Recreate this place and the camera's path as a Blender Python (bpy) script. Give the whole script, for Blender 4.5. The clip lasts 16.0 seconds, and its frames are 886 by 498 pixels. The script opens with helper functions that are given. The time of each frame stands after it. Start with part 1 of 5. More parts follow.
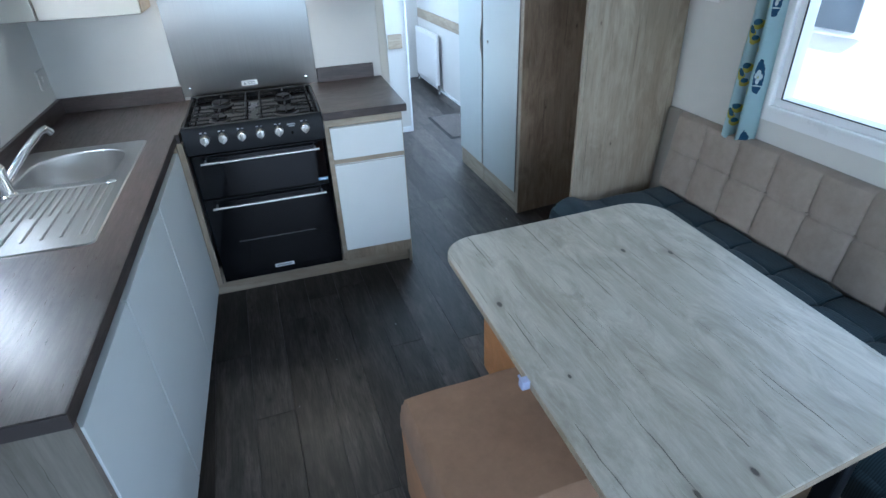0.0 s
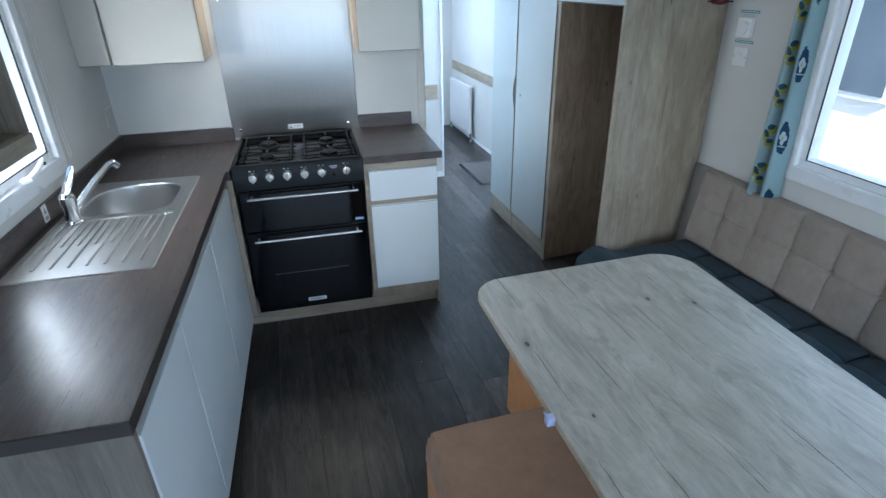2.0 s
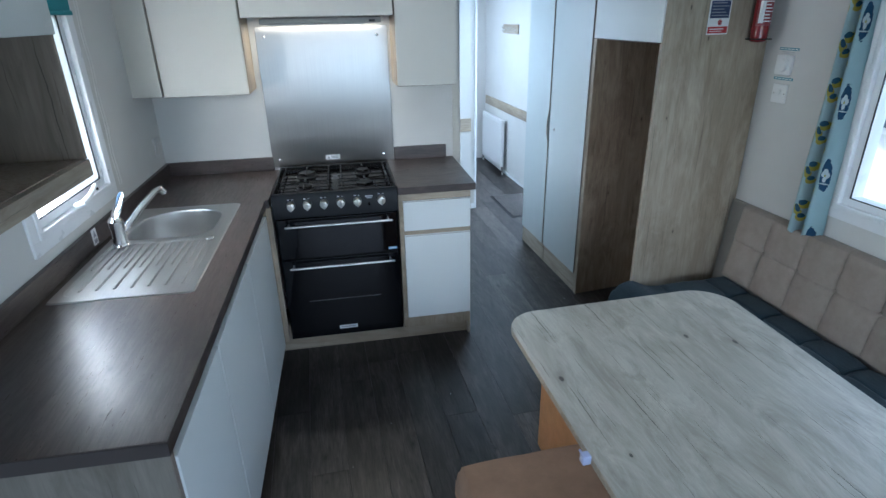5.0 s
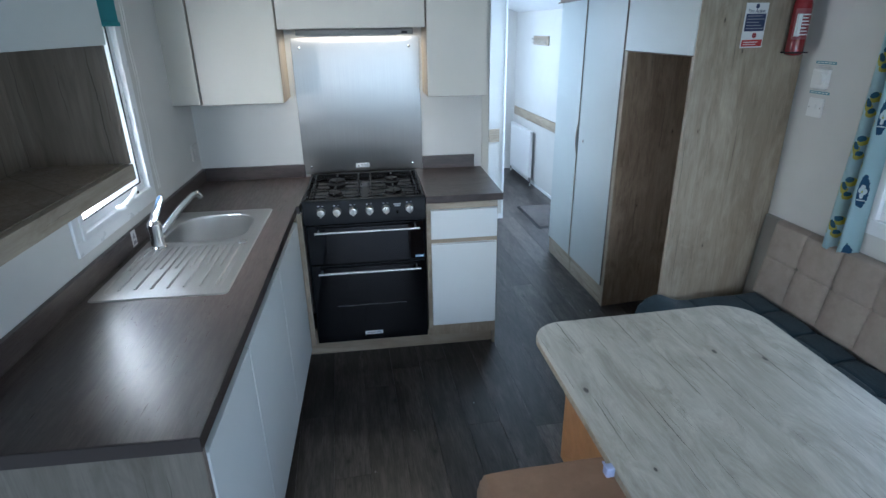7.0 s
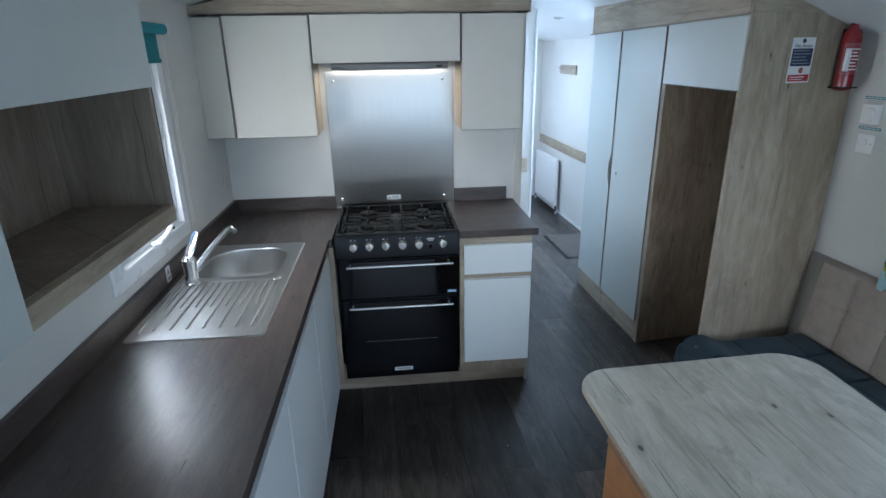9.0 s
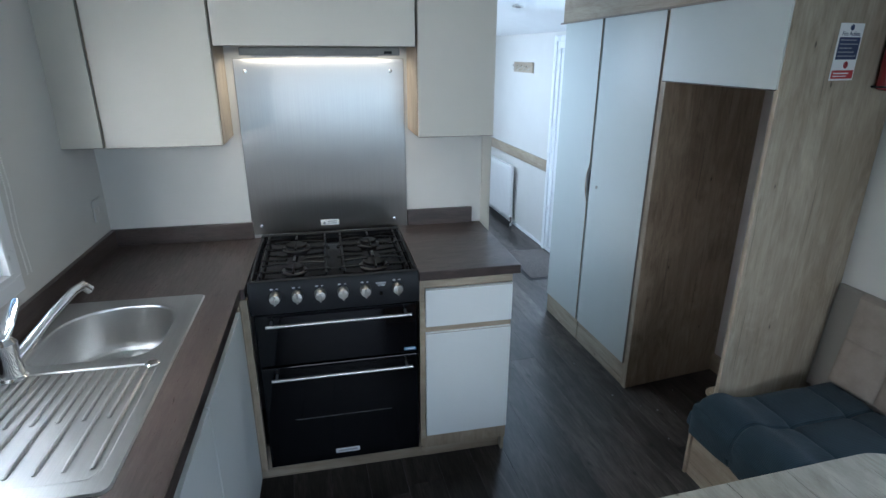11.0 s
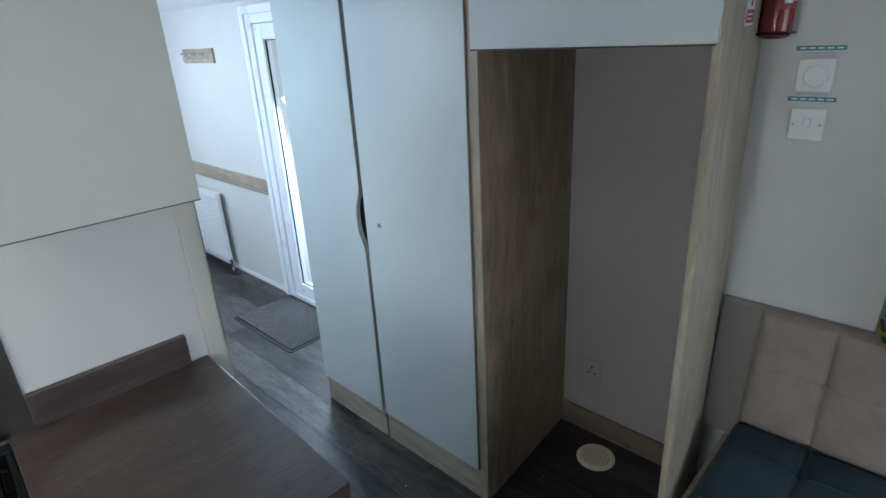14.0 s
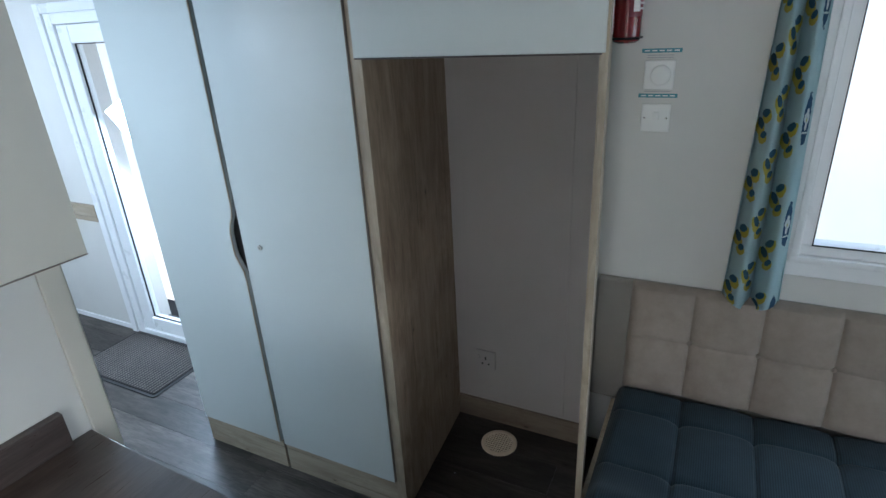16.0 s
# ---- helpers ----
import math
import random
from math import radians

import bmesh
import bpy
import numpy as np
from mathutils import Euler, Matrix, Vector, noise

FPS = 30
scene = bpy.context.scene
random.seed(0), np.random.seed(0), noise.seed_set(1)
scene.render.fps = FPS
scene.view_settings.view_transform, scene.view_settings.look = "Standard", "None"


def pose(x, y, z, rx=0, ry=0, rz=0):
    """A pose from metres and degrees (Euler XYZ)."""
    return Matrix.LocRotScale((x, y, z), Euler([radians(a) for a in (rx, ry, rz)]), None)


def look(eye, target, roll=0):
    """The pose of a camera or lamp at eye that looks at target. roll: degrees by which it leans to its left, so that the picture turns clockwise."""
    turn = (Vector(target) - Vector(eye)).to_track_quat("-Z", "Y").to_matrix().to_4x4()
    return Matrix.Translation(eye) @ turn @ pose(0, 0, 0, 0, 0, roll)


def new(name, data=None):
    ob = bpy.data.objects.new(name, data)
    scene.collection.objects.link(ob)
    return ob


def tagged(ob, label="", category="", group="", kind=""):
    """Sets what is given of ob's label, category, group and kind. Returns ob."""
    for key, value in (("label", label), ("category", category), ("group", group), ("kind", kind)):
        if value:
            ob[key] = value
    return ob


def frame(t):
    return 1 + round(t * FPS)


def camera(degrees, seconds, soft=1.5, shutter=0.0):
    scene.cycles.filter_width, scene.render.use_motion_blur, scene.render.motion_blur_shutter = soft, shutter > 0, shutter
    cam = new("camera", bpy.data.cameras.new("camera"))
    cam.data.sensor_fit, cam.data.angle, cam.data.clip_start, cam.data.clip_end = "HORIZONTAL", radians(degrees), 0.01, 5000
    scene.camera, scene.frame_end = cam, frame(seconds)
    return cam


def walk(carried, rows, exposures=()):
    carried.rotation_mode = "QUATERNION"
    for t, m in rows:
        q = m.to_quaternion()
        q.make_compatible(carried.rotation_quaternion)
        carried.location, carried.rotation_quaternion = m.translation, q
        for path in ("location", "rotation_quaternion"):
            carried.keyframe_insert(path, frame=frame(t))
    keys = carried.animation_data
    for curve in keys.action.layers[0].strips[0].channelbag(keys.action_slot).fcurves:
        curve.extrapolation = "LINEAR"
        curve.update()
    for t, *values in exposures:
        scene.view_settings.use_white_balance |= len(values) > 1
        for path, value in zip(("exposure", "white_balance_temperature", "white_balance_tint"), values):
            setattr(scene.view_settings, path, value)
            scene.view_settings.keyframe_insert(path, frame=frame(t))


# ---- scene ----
cam = camera(77.7, 16.0)
PATH = [
    (0, (-0.091, -0.39, 1.666), (0.445, 1.236, 0.631), -2.5),
    (0.5, (-0.109, -0.426, 1.687), (0.404, 1.221, 0.675), -2.2),
    (1, (-0.132, -0.443, 1.696), (0.373, 1.229, 0.721), -1.7),
    (1.5, (-0.142, -0.461, 1.704), (0.353, 1.238, 0.773), -1.4),
    (2, (-0.149, -0.464, 1.703), (0.337, 1.258, 0.81), -1.1),
    (2.5, (-0.144, -0.468, 1.704), (0.33, 1.271, 0.838), -1.1),
    (3, (-0.147, -0.465, 1.701), (0.317, 1.287, 0.855), -1.1),
    (3.5, (-0.148, -0.467, 1.705), (0.301, 1.297, 0.876), -1.1),
    (4, (-0.156, -0.463, 1.705), (0.28, 1.311, 0.891), -1.1),
    (6.5, (-0.18, -0.481, 1.702), (0.155, 1.338, 0.941), -1.0),
    (7, (-0.181, -0.485, 1.709), (0.134, 1.341, 0.954), -0.9),
    (7.5, (-0.184, -0.477, 1.736), (0.111, 1.36, 1.001), -0.9),
    (8, (-0.195, -0.483, 1.751), (0.066, 1.375, 1.057), -1.2),
    (8.2, (-0.215, -0.485, 1.753), (0.04, 1.378, 1.072), -1.0),
    (10.5, (-0.261, 0.083, 1.717), (0.078, 1.933, 1.038), -0.4),
    (11, (-0.207, 0.285, 1.686), (0.271, 2.105, 1.008), 0.2),
    (11.5, (-0.059, 0.506, 1.672), (0.517, 2.295, 0.99), 0.1),
    (12, (0.003, 0.701, 1.648), (0.708, 2.442, 0.963), -0.2),
    (12.5, (-0.02, 0.972, 1.651), (0.895, 2.608, 0.952), -0.2),
    (13, (0.049, 1.164, 1.625), (1.17, 2.66, 0.912), -1.4),
    (13.5, (0.17, 1.343, 1.625), (1.409, 2.734, 0.897), -2.7),
    (14, (0.189, 1.469, 1.615), (1.516, 2.772, 0.88), -3.1),
    (14.5, (0.119, 1.61, 1.623), (1.582, 2.751, 0.876), -3.3),
    (15, (0.117, 1.639, 1.644), (1.685, 2.613, 0.875), -3.3),
    (15.5, (0.133, 1.643, 1.654), (1.751, 2.522, 0.875), -3.2),
    (16, (0.136, 1.628, 1.654), (1.775, 2.467, 0.874), -3.2),
]
walk(cam, [(t, look(eye, target, roll)) for t, eye, target, roll in PATH], exposures=((0, 1.58, 4980, 7), (1.5, 1.42, 5050, 7), (4, 1.36, 5100, 7), (8, 1.24, 5150, 8), (10.5, 1.10, 5250, 8), (13, 1.12, 5400, 8), (14.5, 1.06, 5400, 8), (16, 1.14, 5450, 8)))

# ---- light ----
world = bpy.data.worlds.new("sky")
scene.world = world
world.use_nodes = True
wn = world.node_tree
sky = wn.nodes.new("ShaderNodeTexSky")
sky.sky_type = "NISHITA"
sky.sun_disc = False
sky.dust_density = 3.0
sky.sun_elevation, sky.sun_rotation = radians(41), radians(194)
wn.nodes["Background"].inputs[1].default_value = 0.15
wn.links.new(sky.outputs[0], wn.nodes["Background"].inputs[0])

sun = new("sun", bpy.data.lights.new("sun", "SUN"))
sun.data.energy, sun.data.angle, sun.data.color = 5.0, radians(0.6), (1.0, 0.95, 0.88)
sun.matrix_world = look((-9, -34, 31), (0, 0, 0))


def area(name, eye, target, w, h, power, colour):
    ob = new(name, bpy.data.lights.new(name, "AREA"))
    ob.data.shape, ob.data.size, ob.data.size_y = "RECTANGLE", w, h
    ob.data.energy, ob.data.color = power, colour
    ob.matrix_world = look(eye, target)
    return ob


area("skylight_front", (0.45, -3.05, 1.10), (0.45, 0, 0.05), 2.8, 0.95, 13.5, (0.66, 0.84, 1.0))
area("skylight_west", (-1.33, 1.66, 1.90), (-0.6, 1.6, 0.9), 0.62, 0.4, 3.4, (1.0, 0.94, 0.85))
area("skylight_sink", (-1.145, 1.53, 1.34), (0, 1.36, 1.24), 0.32, 0.62, 5.8, (1.0, 0.91, 0.80))
area("skylight_east", (2.30, 0.2, 1.90), (1.2, 0.2, 0.7), 2.2, 0.4, 6, (0.80, 0.91, 1.0))
# two added fill lamps by the windowless passage wall, for hall and cupboard doors
area("fill_hall", (0.66, 5.25, 1.40), (1.9, 4.9, 0.6), 0.9, 0.9, 12.0, (0.85, 0.93, 1.0))
area("fill_passage", (0.64, 3.45, 1.40), (1.9, 3.5, 0.8), 0.7, 0.8, 3.0, (0.82, 0.92, 1.0))
area("skylight_door", (2.02, 4.16, 1.25), (0.6, 3.7, 0.2), 0.5, 1.4, 12.0, (0.75, 0.88, 1.0))
area("hood_lamp", (-0.11, 2.60, 1.655), (-0.11, 2.70, 1.2), 0.62, 0.10, 0.95, (1.0, 0.82, 0.58))


# ---- materials ----
def mat(name, base, rough=0.5, metal=0.0, spec=0.5, coat=0.0):
    m = bpy.data.materials.new(name)
    m.use_nodes = True
    b = m.node_tree.nodes["Principled BSDF"]
    b.inputs["Base Color"].default_value = (*base, 1)
    b.inputs["Roughness"].default_value = rough
    b.inputs["Metallic"].default_value = metal
    b.inputs["Specular IOR Level"].default_value = spec
    b.inputs["Coat Weight"].default_value = coat
    return m


def node(m, kind, **kw):
    n = m.node_tree.nodes.new(kind)
    for k, v in kw.items():
        n.inputs[k.replace("_", " ")].default_value = v
    return n


def wire(m, a, b):
    m.node_tree.links.new(a, b)


def bsdf(m):
    return m.node_tree.nodes["Principled BSDF"]


def coords(m, scale, offset=False):
    tc = node(m, "ShaderNodeTexCoord")
    mp = node(m, "ShaderNodeMapping")
    mp.inputs["Scale"].default_value = scale
    src = tc.outputs["Object"]
    if offset:
        info = node(m, "ShaderNodeObjectInfo")
        mul = m.node_tree.nodes.new("ShaderNodeVectorMath")
        mul.operation = "MULTIPLY_ADD"
        mul.inputs[1].default_value = (7.3, 11.1, 5.7)
        wire(m, info.outputs["Random"], mul.inputs[0])
        wire(m, src, mul.inputs[2])
        src = mul.outputs[0]
    wire(m, src, mp.inputs["Vector"])
    return mp.outputs[0]


def noise_tex(m, vec, scale, detail=4, rough=0.55, distort=0.0):
    n = node(m, "ShaderNodeTexNoise", Scale=scale, Detail=detail, Roughness=rough, Distortion=distort)
    wire(m, vec, n.inputs["Vector"])
    return n.outputs["Fac"]


def ramp(m, fac, stops):
    r = m.node_tree.nodes.new("ShaderNodeValToRGB")
    els = r.color_ramp.elements
    while len(els) < len(stops):
        els.new(0.5)
    for e, (p, c) in zip(els, stops):
        e.position = p
        e.color = (*c, 1) if not isinstance(c, (int, float)) else (c, c, c, 1)
    wire(m, fac, r.inputs["Fac"])
    return r.outputs["Color"]


def mix(m, fac, a, b, mode="MIX"):
    n = m.node_tree.nodes.new("ShaderNodeMix")
    n.data_type, n.blend_type = "RGBA", mode
    for sock, v in ((n.inputs[0], fac), (n.inputs[6], a), (n.inputs[7], b)):
        if isinstance(v, bpy.types.NodeSocket):
            wire(m, v, sock)
        else:
            sock.default_value = v if isinstance(v, (int, float)) else (*v, 1)
    return n.outputs[2]


def bump(m, height, strength, dist=0.002):
    n = node(m, "ShaderNodeBump", Strength=strength, Distance=dist)
    wire(m, height, n.inputs["Height"])
    wire(m, n.outputs[0], bsdf(m).inputs["Normal"])


def stretch(axis, along, across):
    return tuple(along if i == axis else across for i in range(3))


def op(m, kind, a, b=0.0, c=0.0):
    n = m.node_tree.nodes.new("ShaderNodeMath")
    n.operation = kind
    for sock, v in zip(n.inputs, (a, b, c)):
        if isinstance(v, bpy.types.NodeSocket):
            wire(m, v, sock)
        else:
            sock.default_value = v
    return n.outputs[0]


def scaled(m, fac, by):
    return op(m, "MULTIPLY", fac, by)


def cells(m, axis, offset, along, across, shift):
    """Offsets (along, across) to the heart of the nearest cell of a stretched mosaic, and its two random numbers."""
    src = coords(m, (1, 1, 1), offset)
    sep = m.node_tree.nodes.new("ShaderNodeSeparateXYZ")
    wire(m, src, sep.inputs[0])
    rest = [i for i in range(3) if i != axis]
    wob = op(m, "MULTIPLY_ADD", noise_tex(m, coords(m, stretch(axis, 9, 14), offset), 1.0, 3, 0.6), 0.016, -0.008)
    side = op(m, "ADD", op(m, "ADD", sep.outputs[rest[0]], op(m, "MULTIPLY", sep.outputs[rest[1]], 1.13)), wob)
    com = m.node_tree.nodes.new("ShaderNodeCombineXYZ")
    a = op(m, "MULTIPLY_ADD", sep.outputs[axis], along, shift[0])
    b = op(m, "MULTIPLY_ADD", side, across, shift[1])
    wire(m, a, com.inputs[0])
    wire(m, b, com.inputs[1])
    vor = m.node_tree.nodes.new("ShaderNodeTexVoronoi")
    vor.voronoi_dimensions = "2D"
    vor.inputs["Scale"].default_value = 1.0
    wire(m, com.outputs[0], vor.inputs["Vector"])
    got = m.node_tree.nodes.new("ShaderNodeSeparateXYZ")
    wire(m, vor.outputs["Position"], got.inputs[0])
    rnd = m.node_tree.nodes.new("ShaderNodeSeparateColor")
    wire(m, vor.outputs["Color"], rnd.inputs[0])
    return op(m, "SUBTRACT", a, got.outputs[0]), op(m, "SUBTRACT", b, got.outputs[1]), rnd.outputs[0], rnd.outputs[1]


def crack_mask(m, axis, offset, along, across, half, share, shift, soft=0.8):
    """Thin open cracks that taper towards both ends."""
    da, db, r1, r2 = cells(m, axis, offset, along, across, shift)
    slant = op(m, "MULTIPLY", da, op(m, "MULTIPLY_ADD", r2, 0.16, -0.08))
    off = op(m, "ABSOLUTE", op(m, "ADD", db, slant))
    q = op(m, "DIVIDE", da, 0.42)
    taper = op(m, "SUBTRACT", 1.0, op(m, "MULTIPLY", q, q))
    wide = op(m, "MULTIPLY", taper, half * across)
    edge = op(m, "DIVIDE", op(m, "SUBTRACT", op(m, "MULTIPLY", wide, 1.5 if soft < 1 else 2.0), off), half * across * soft)
    edge = op(m, "MINIMUM", op(m, "MAXIMUM", edge, 0.0), 1.0)
    return op(m, "MULTIPLY", edge, op(m, "LESS_THAN", r1, share))


def knot_mask(m, axis, offset, along, across):
    da, db, r1, r2 = cells(m, axis, offset, along, across, (7.7, 2.9))
    a = op(m, "DIVIDE", da, 0.017 * along)
    b = op(m, "DIVIDE", db, 0.009 * across)
    d = op(m, "SQRT", op(m, "ADD", op(m, "MULTIPLY", a, a), op(m, "MULTIPLY", b, b)))
    d = op(m, "DIVIDE", d, op(m, "MULTIPLY_ADD", r2, 0.8, 0.5))
    gate = op(m, "LESS_THAN", r1, 0.33)
    halo = op(m, "MULTIPLY", ramp(m, op(m, "MULTIPLY", d, 0.4), [(0.15, 1.0), (0.85, 0.0)]), gate)
    heart = op(m, "MULTIPLY", ramp(m, op(m, "MULTIPLY", d, 0.4), [(0.16, 1.0), (0.27, 0.0)]), gate)
    return halo, heart


def wood(name, axis, light, mid, dark, crack, rough=0.45, offset=False, crackiness=1.0, scale=1.0, grain=0.35, mottle=0.0):
    """Board decor with its grain along one axis: bands, fine grain, long cracks and a few knots."""
    m = mat(name, mid, rough)
    fine = coords(m, stretch(axis, 5.5 * scale, 90 * scale), offset)
    bands = noise_tex(m, coords(m, stretch(axis, 0.9 * scale, 5.5 * scale), offset), 1.4, 4, 0.6, 0.6)
    col = ramp(m, bands, [(0.40, mid), (0.60, light)])
    deep = noise_tex(m, coords(m, stretch(axis, 1.9 * scale, 7.0 * scale), offset), 1.5, 6, 0.68, 1.4)
    col = mix(m, ramp(m, deep, [(0.50, 0.0), (0.74, 0.75)]), col, dark)
    g = noise_tex(m, fine, 1.0, 6, 0.7)
    col = mix(m, ramp(m, g, [(0.34, grain), (0.58, 0.0)]), col, dark)
    col = mix(m, scaled(m, crack_mask(m, axis, offset, 1.9 * scale, 8.0 * scale, 0.0011, 0.45, (0.1, 0.2)), 0.9 * crackiness), col, crack)
    col = mix(m, scaled(m, crack_mask(m, axis, offset, 4.1 * scale, 21.0 * scale, 0.0006, 0.35, (3.3, 5.1)), 0.7 * crackiness), col, crack)
    col = mix(m, scaled(m, crack_mask(m, axis, offset, 1.9 * scale, 8.0 * scale, 0.007, 0.45, (0.1, 0.2), 3.0), 0.35), col, dark)
    if mottle:
        cloud = noise_tex(m, coords(m, stretch(axis, 3.2, 10), offset), 1.0, 6, 0.7, 1.2)
        col = mix(m, ramp(m, cloud, [(0.44, 0.0), (0.66, mottle)]), col, dark)
        pale = noise_tex(m, coords(m, stretch(axis, 2.1, 6.0), offset), 1.7, 5, 0.65, 0.9)
        col = mix(m, ramp(m, pale, [(0.50, 0.0), (0.70, mottle)]), col, tuple(min(1.0, c * 1.25) for c in light))
    halo, heart = knot_mask(m, axis, offset, 2.1 * scale, 6.5 * scale)
    col = mix(m, scaled(m, halo, 0.6), col, dark)
    col = mix(m, scaled(m, heart, 0.85), col, crack)
    if offset:
        info = node(m, "ShaderNodeObjectInfo")
        col = mix(m, 1.0, col, ramp(m, info.outputs["Random"], [(0.0, 0.38), (1.0, 1.15)]), "MULTIPLY")
    wire(m, col, bsdf(m).inputs["Base Color"])
    wire(m, ramp(m, g, [(0.3, rough + 0.12), (0.7, rough - 0.05)]), bsdf(m).inputs["Roughness"])
    bump(m, g, 0.25, 0.0006)
    return m


OAK_L, OAK_M, OAK_D, OAK_C = (0.43, 0.365, 0.275), (0.33, 0.27, 0.195), (0.205, 0.155, 0.105), (0.055, 0.04, 0.028)
oak_z = wood("oak_decor_upright", 2, OAK_L, OAK_M, OAK_D, OAK_C, 0.42, crackiness=1.1, mottle=0.4)
oak_x = wood("oak_decor_across", 0, OAK_L, OAK_M, OAK_D, OAK_C, 0.42)
oak_y = wood("oak_decor_along", 1, OAK_L, OAK_M, OAK_D, OAK_C, 0.42)
oak_table = wood("oak_table_decor", 1, (0.51, 0.485, 0.42), (0.40, 0.375, 0.315), (0.255, 0.225, 0.18), (0.04, 0.032, 0.024), 0.30, crackiness=1.1, scale=1.25, grain=0.26, mottle=0.55)
# the same oak at two thirds brightness: niche shade held in the colour
oak_niche = wood("oak_niche_shaded", 2, (0.30, 0.245, 0.19), (0.22, 0.175, 0.13), (0.13, 0.10, 0.07), (0.05, 0.035, 0.025), 0.5)
# browner oak, also darkened in colour because this board stands in shade
oak_shade = wood("brown_oak_shaded", 2, (0.38, 0.295, 0.21), (0.28, 0.21, 0.145), (0.14, 0.095, 0.062), (0.03, 0.02, 0.014), 0.45, crackiness=1.1, mottle=0.5)
# brown oak at half brightness, shade of the recess mixed into the tones
oak_recess = wood("brown_oak_along_shaded", 1, (0.19, 0.15, 0.11), (0.14, 0.105, 0.075), (0.08, 0.055, 0.04), (0.03, 0.02, 0.014), 0.5)
# greyer oak, darkened to keep the end panel dim under the front lamp
oak_end = wood("grey_oak_end_shaded", 2, (0.24, 0.215, 0.18), (0.18, 0.16, 0.13), (0.11, 0.09, 0.07), (0.03, 0.02, 0.014), 0.5)
work_x = wood("dark_worktop_across", 0, (0.084, 0.061, 0.054), (0.047, 0.033, 0.029), (0.026, 0.017, 0.014), (0.02, 0.014, 0.012), 0.30, scale=2.2, grain=0.6, crackiness=0.4)
work_y = wood("dark_worktop_along", 1, (0.084, 0.061, 0.054), (0.047, 0.033, 0.029), (0.026, 0.017, 0.014), (0.02, 0.014, 0.012), 0.30, scale=2.2, grain=0.6, crackiness=0.4)
for w in (work_x, work_y):
    bsdf(w).inputs["Specular IOR Level"].default_value = 0.75
floor_plank = wood("dark_oak_vinyl_plank", 1, (0.105, 0.089, 0.078), (0.040, 0.033, 0.029), (0.009, 0.0075, 0.0065), (0.004, 0.004, 0.003), 0.34, offset=True, scale=2.1, grain=0.8, mottle=0.3)


def painted(name, base, rough, grain=350, strength=0.06, blotch=0.05):
    m = mat(name, base, rough)
    big = noise_tex(m, coords(m, (1, 1, 1)), 2.3, 3)
    lo = tuple(c * (1 - blotch) for c in base)
    wire(m, ramp(m, big, [(0.35, lo), (0.65, base)]), bsdf(m).inputs["Base Color"])
    wire(m, ramp(m, noise_tex(m, coords(m, (1, 1, 1)), 9, 4), [(0.3, rough - 0.05), (0.7, rough + 0.07)]), bsdf(m).inputs["Roughness"])
    bump(m, noise_tex(m, coords(m, (1, 1, 1)), grain, 2), strength, 0.0008)
    return m


# white plastic toned down to wall colour for a plate in shade
shaded_plastic = mat("shaded_plastic", (0.60, 0.58, 0.55), 0.45)
wall_vinyl = painted("off_white_wallboard", (0.64, 0.63, 0.60), 0.55)
ceiling_white = painted("white_ceiling_board", (0.74, 0.75, 0.75), 0.7)
door_white = painted("satin_cream_front", (0.58, 0.555, 0.49), 0.33, 500, 0.02, 0.02)
base_front = painted("pale_base_front", (0.72, 0.75, 0.75), 0.42, 500, 0.02, 0.02)
grey_front = painted("pale_grey_front", (0.51, 0.54, 0.525), 0.35, 500, 0.02, 0.02)
# whitish recess board greyed, with the recess's shade put into its colour
white_panel = painted("shaded_recess_board", (0.35, 0.32, 0.30), 0.6)
upvc = painted("white_upvc", (0.80, 0.81, 0.82), 0.3, 200, 0.01, 0.02)
white_plastic = mat("white_plastic", (0.80, 0.80, 0.78), 0.35)
radiator_white = mat("radiator_enamel", (0.78, 0.78, 0.77), 0.3)
edge_brown = mat("dark_edge_band", (0.05, 0.04, 0.037), 0.5)
edge_grey = mat("grey_edge_band", (0.22, 0.18, 0.15), 0.5)
# near-black that puts the shade of gaps, slots and hollows into colour
gap_black = mat("shadow_gap", (0.012, 0.011, 0.01), 0.8)
black_enamel = mat("black_enamel", (0.004, 0.004, 0.005), 0.10, spec=0.2)
black_satin = mat("black_satin_steel", (0.008, 0.009, 0.011), 0.36, spec=0.14)
black_glass = mat("black_glass", (0.004, 0.004, 0.005), 0.05, spec=0.4)
cast_iron = mat("cast_iron", (0.005, 0.005, 0.006), 0.36, spec=0.14)
chrome = mat("chrome", (0.80, 0.80, 0.80), 0.12, 1.0)
brushed_rod = mat("brushed_rod", (0.72, 0.71, 0.69), 0.28, 1.0)
burner_grey = mat("burner_grey", (0.06, 0.06, 0.063), 0.35, 0.6)
hood_grey = mat("hood_grey", (0.17, 0.165, 0.155), 0.4)
knob_metal = mat("knob_metal", (0.70, 0.68, 0.64), 0.3, 1.0)
brass_lock = mat("dull_lock", (0.45, 0.42, 0.38), 0.35, 1.0)
red_paint = mat("red_cylinder_paint", (0.20, 0.010, 0.014), 0.25, coat=0.4)
teal_blind = mat("teal_blind", (0.03, 0.22, 0.25), 0.8)
print_white = mat("print_white", (0.8, 0.8, 0.8), 0.5)
print_navy = mat("print_navy", (0.02, 0.035, 0.10), 0.5)
print_red = mat("print_red", (0.42, 0.025, 0.03), 0.5)
label_maroon = mat("label_maroon", (0.20, 0.02, 0.03), 0.4)
print_teal = mat("print_teal", (0.07, 0.25, 0.30), 0.5)
print_grey = mat("print_grey", (0.35, 0.36, 0.38), 0.5)
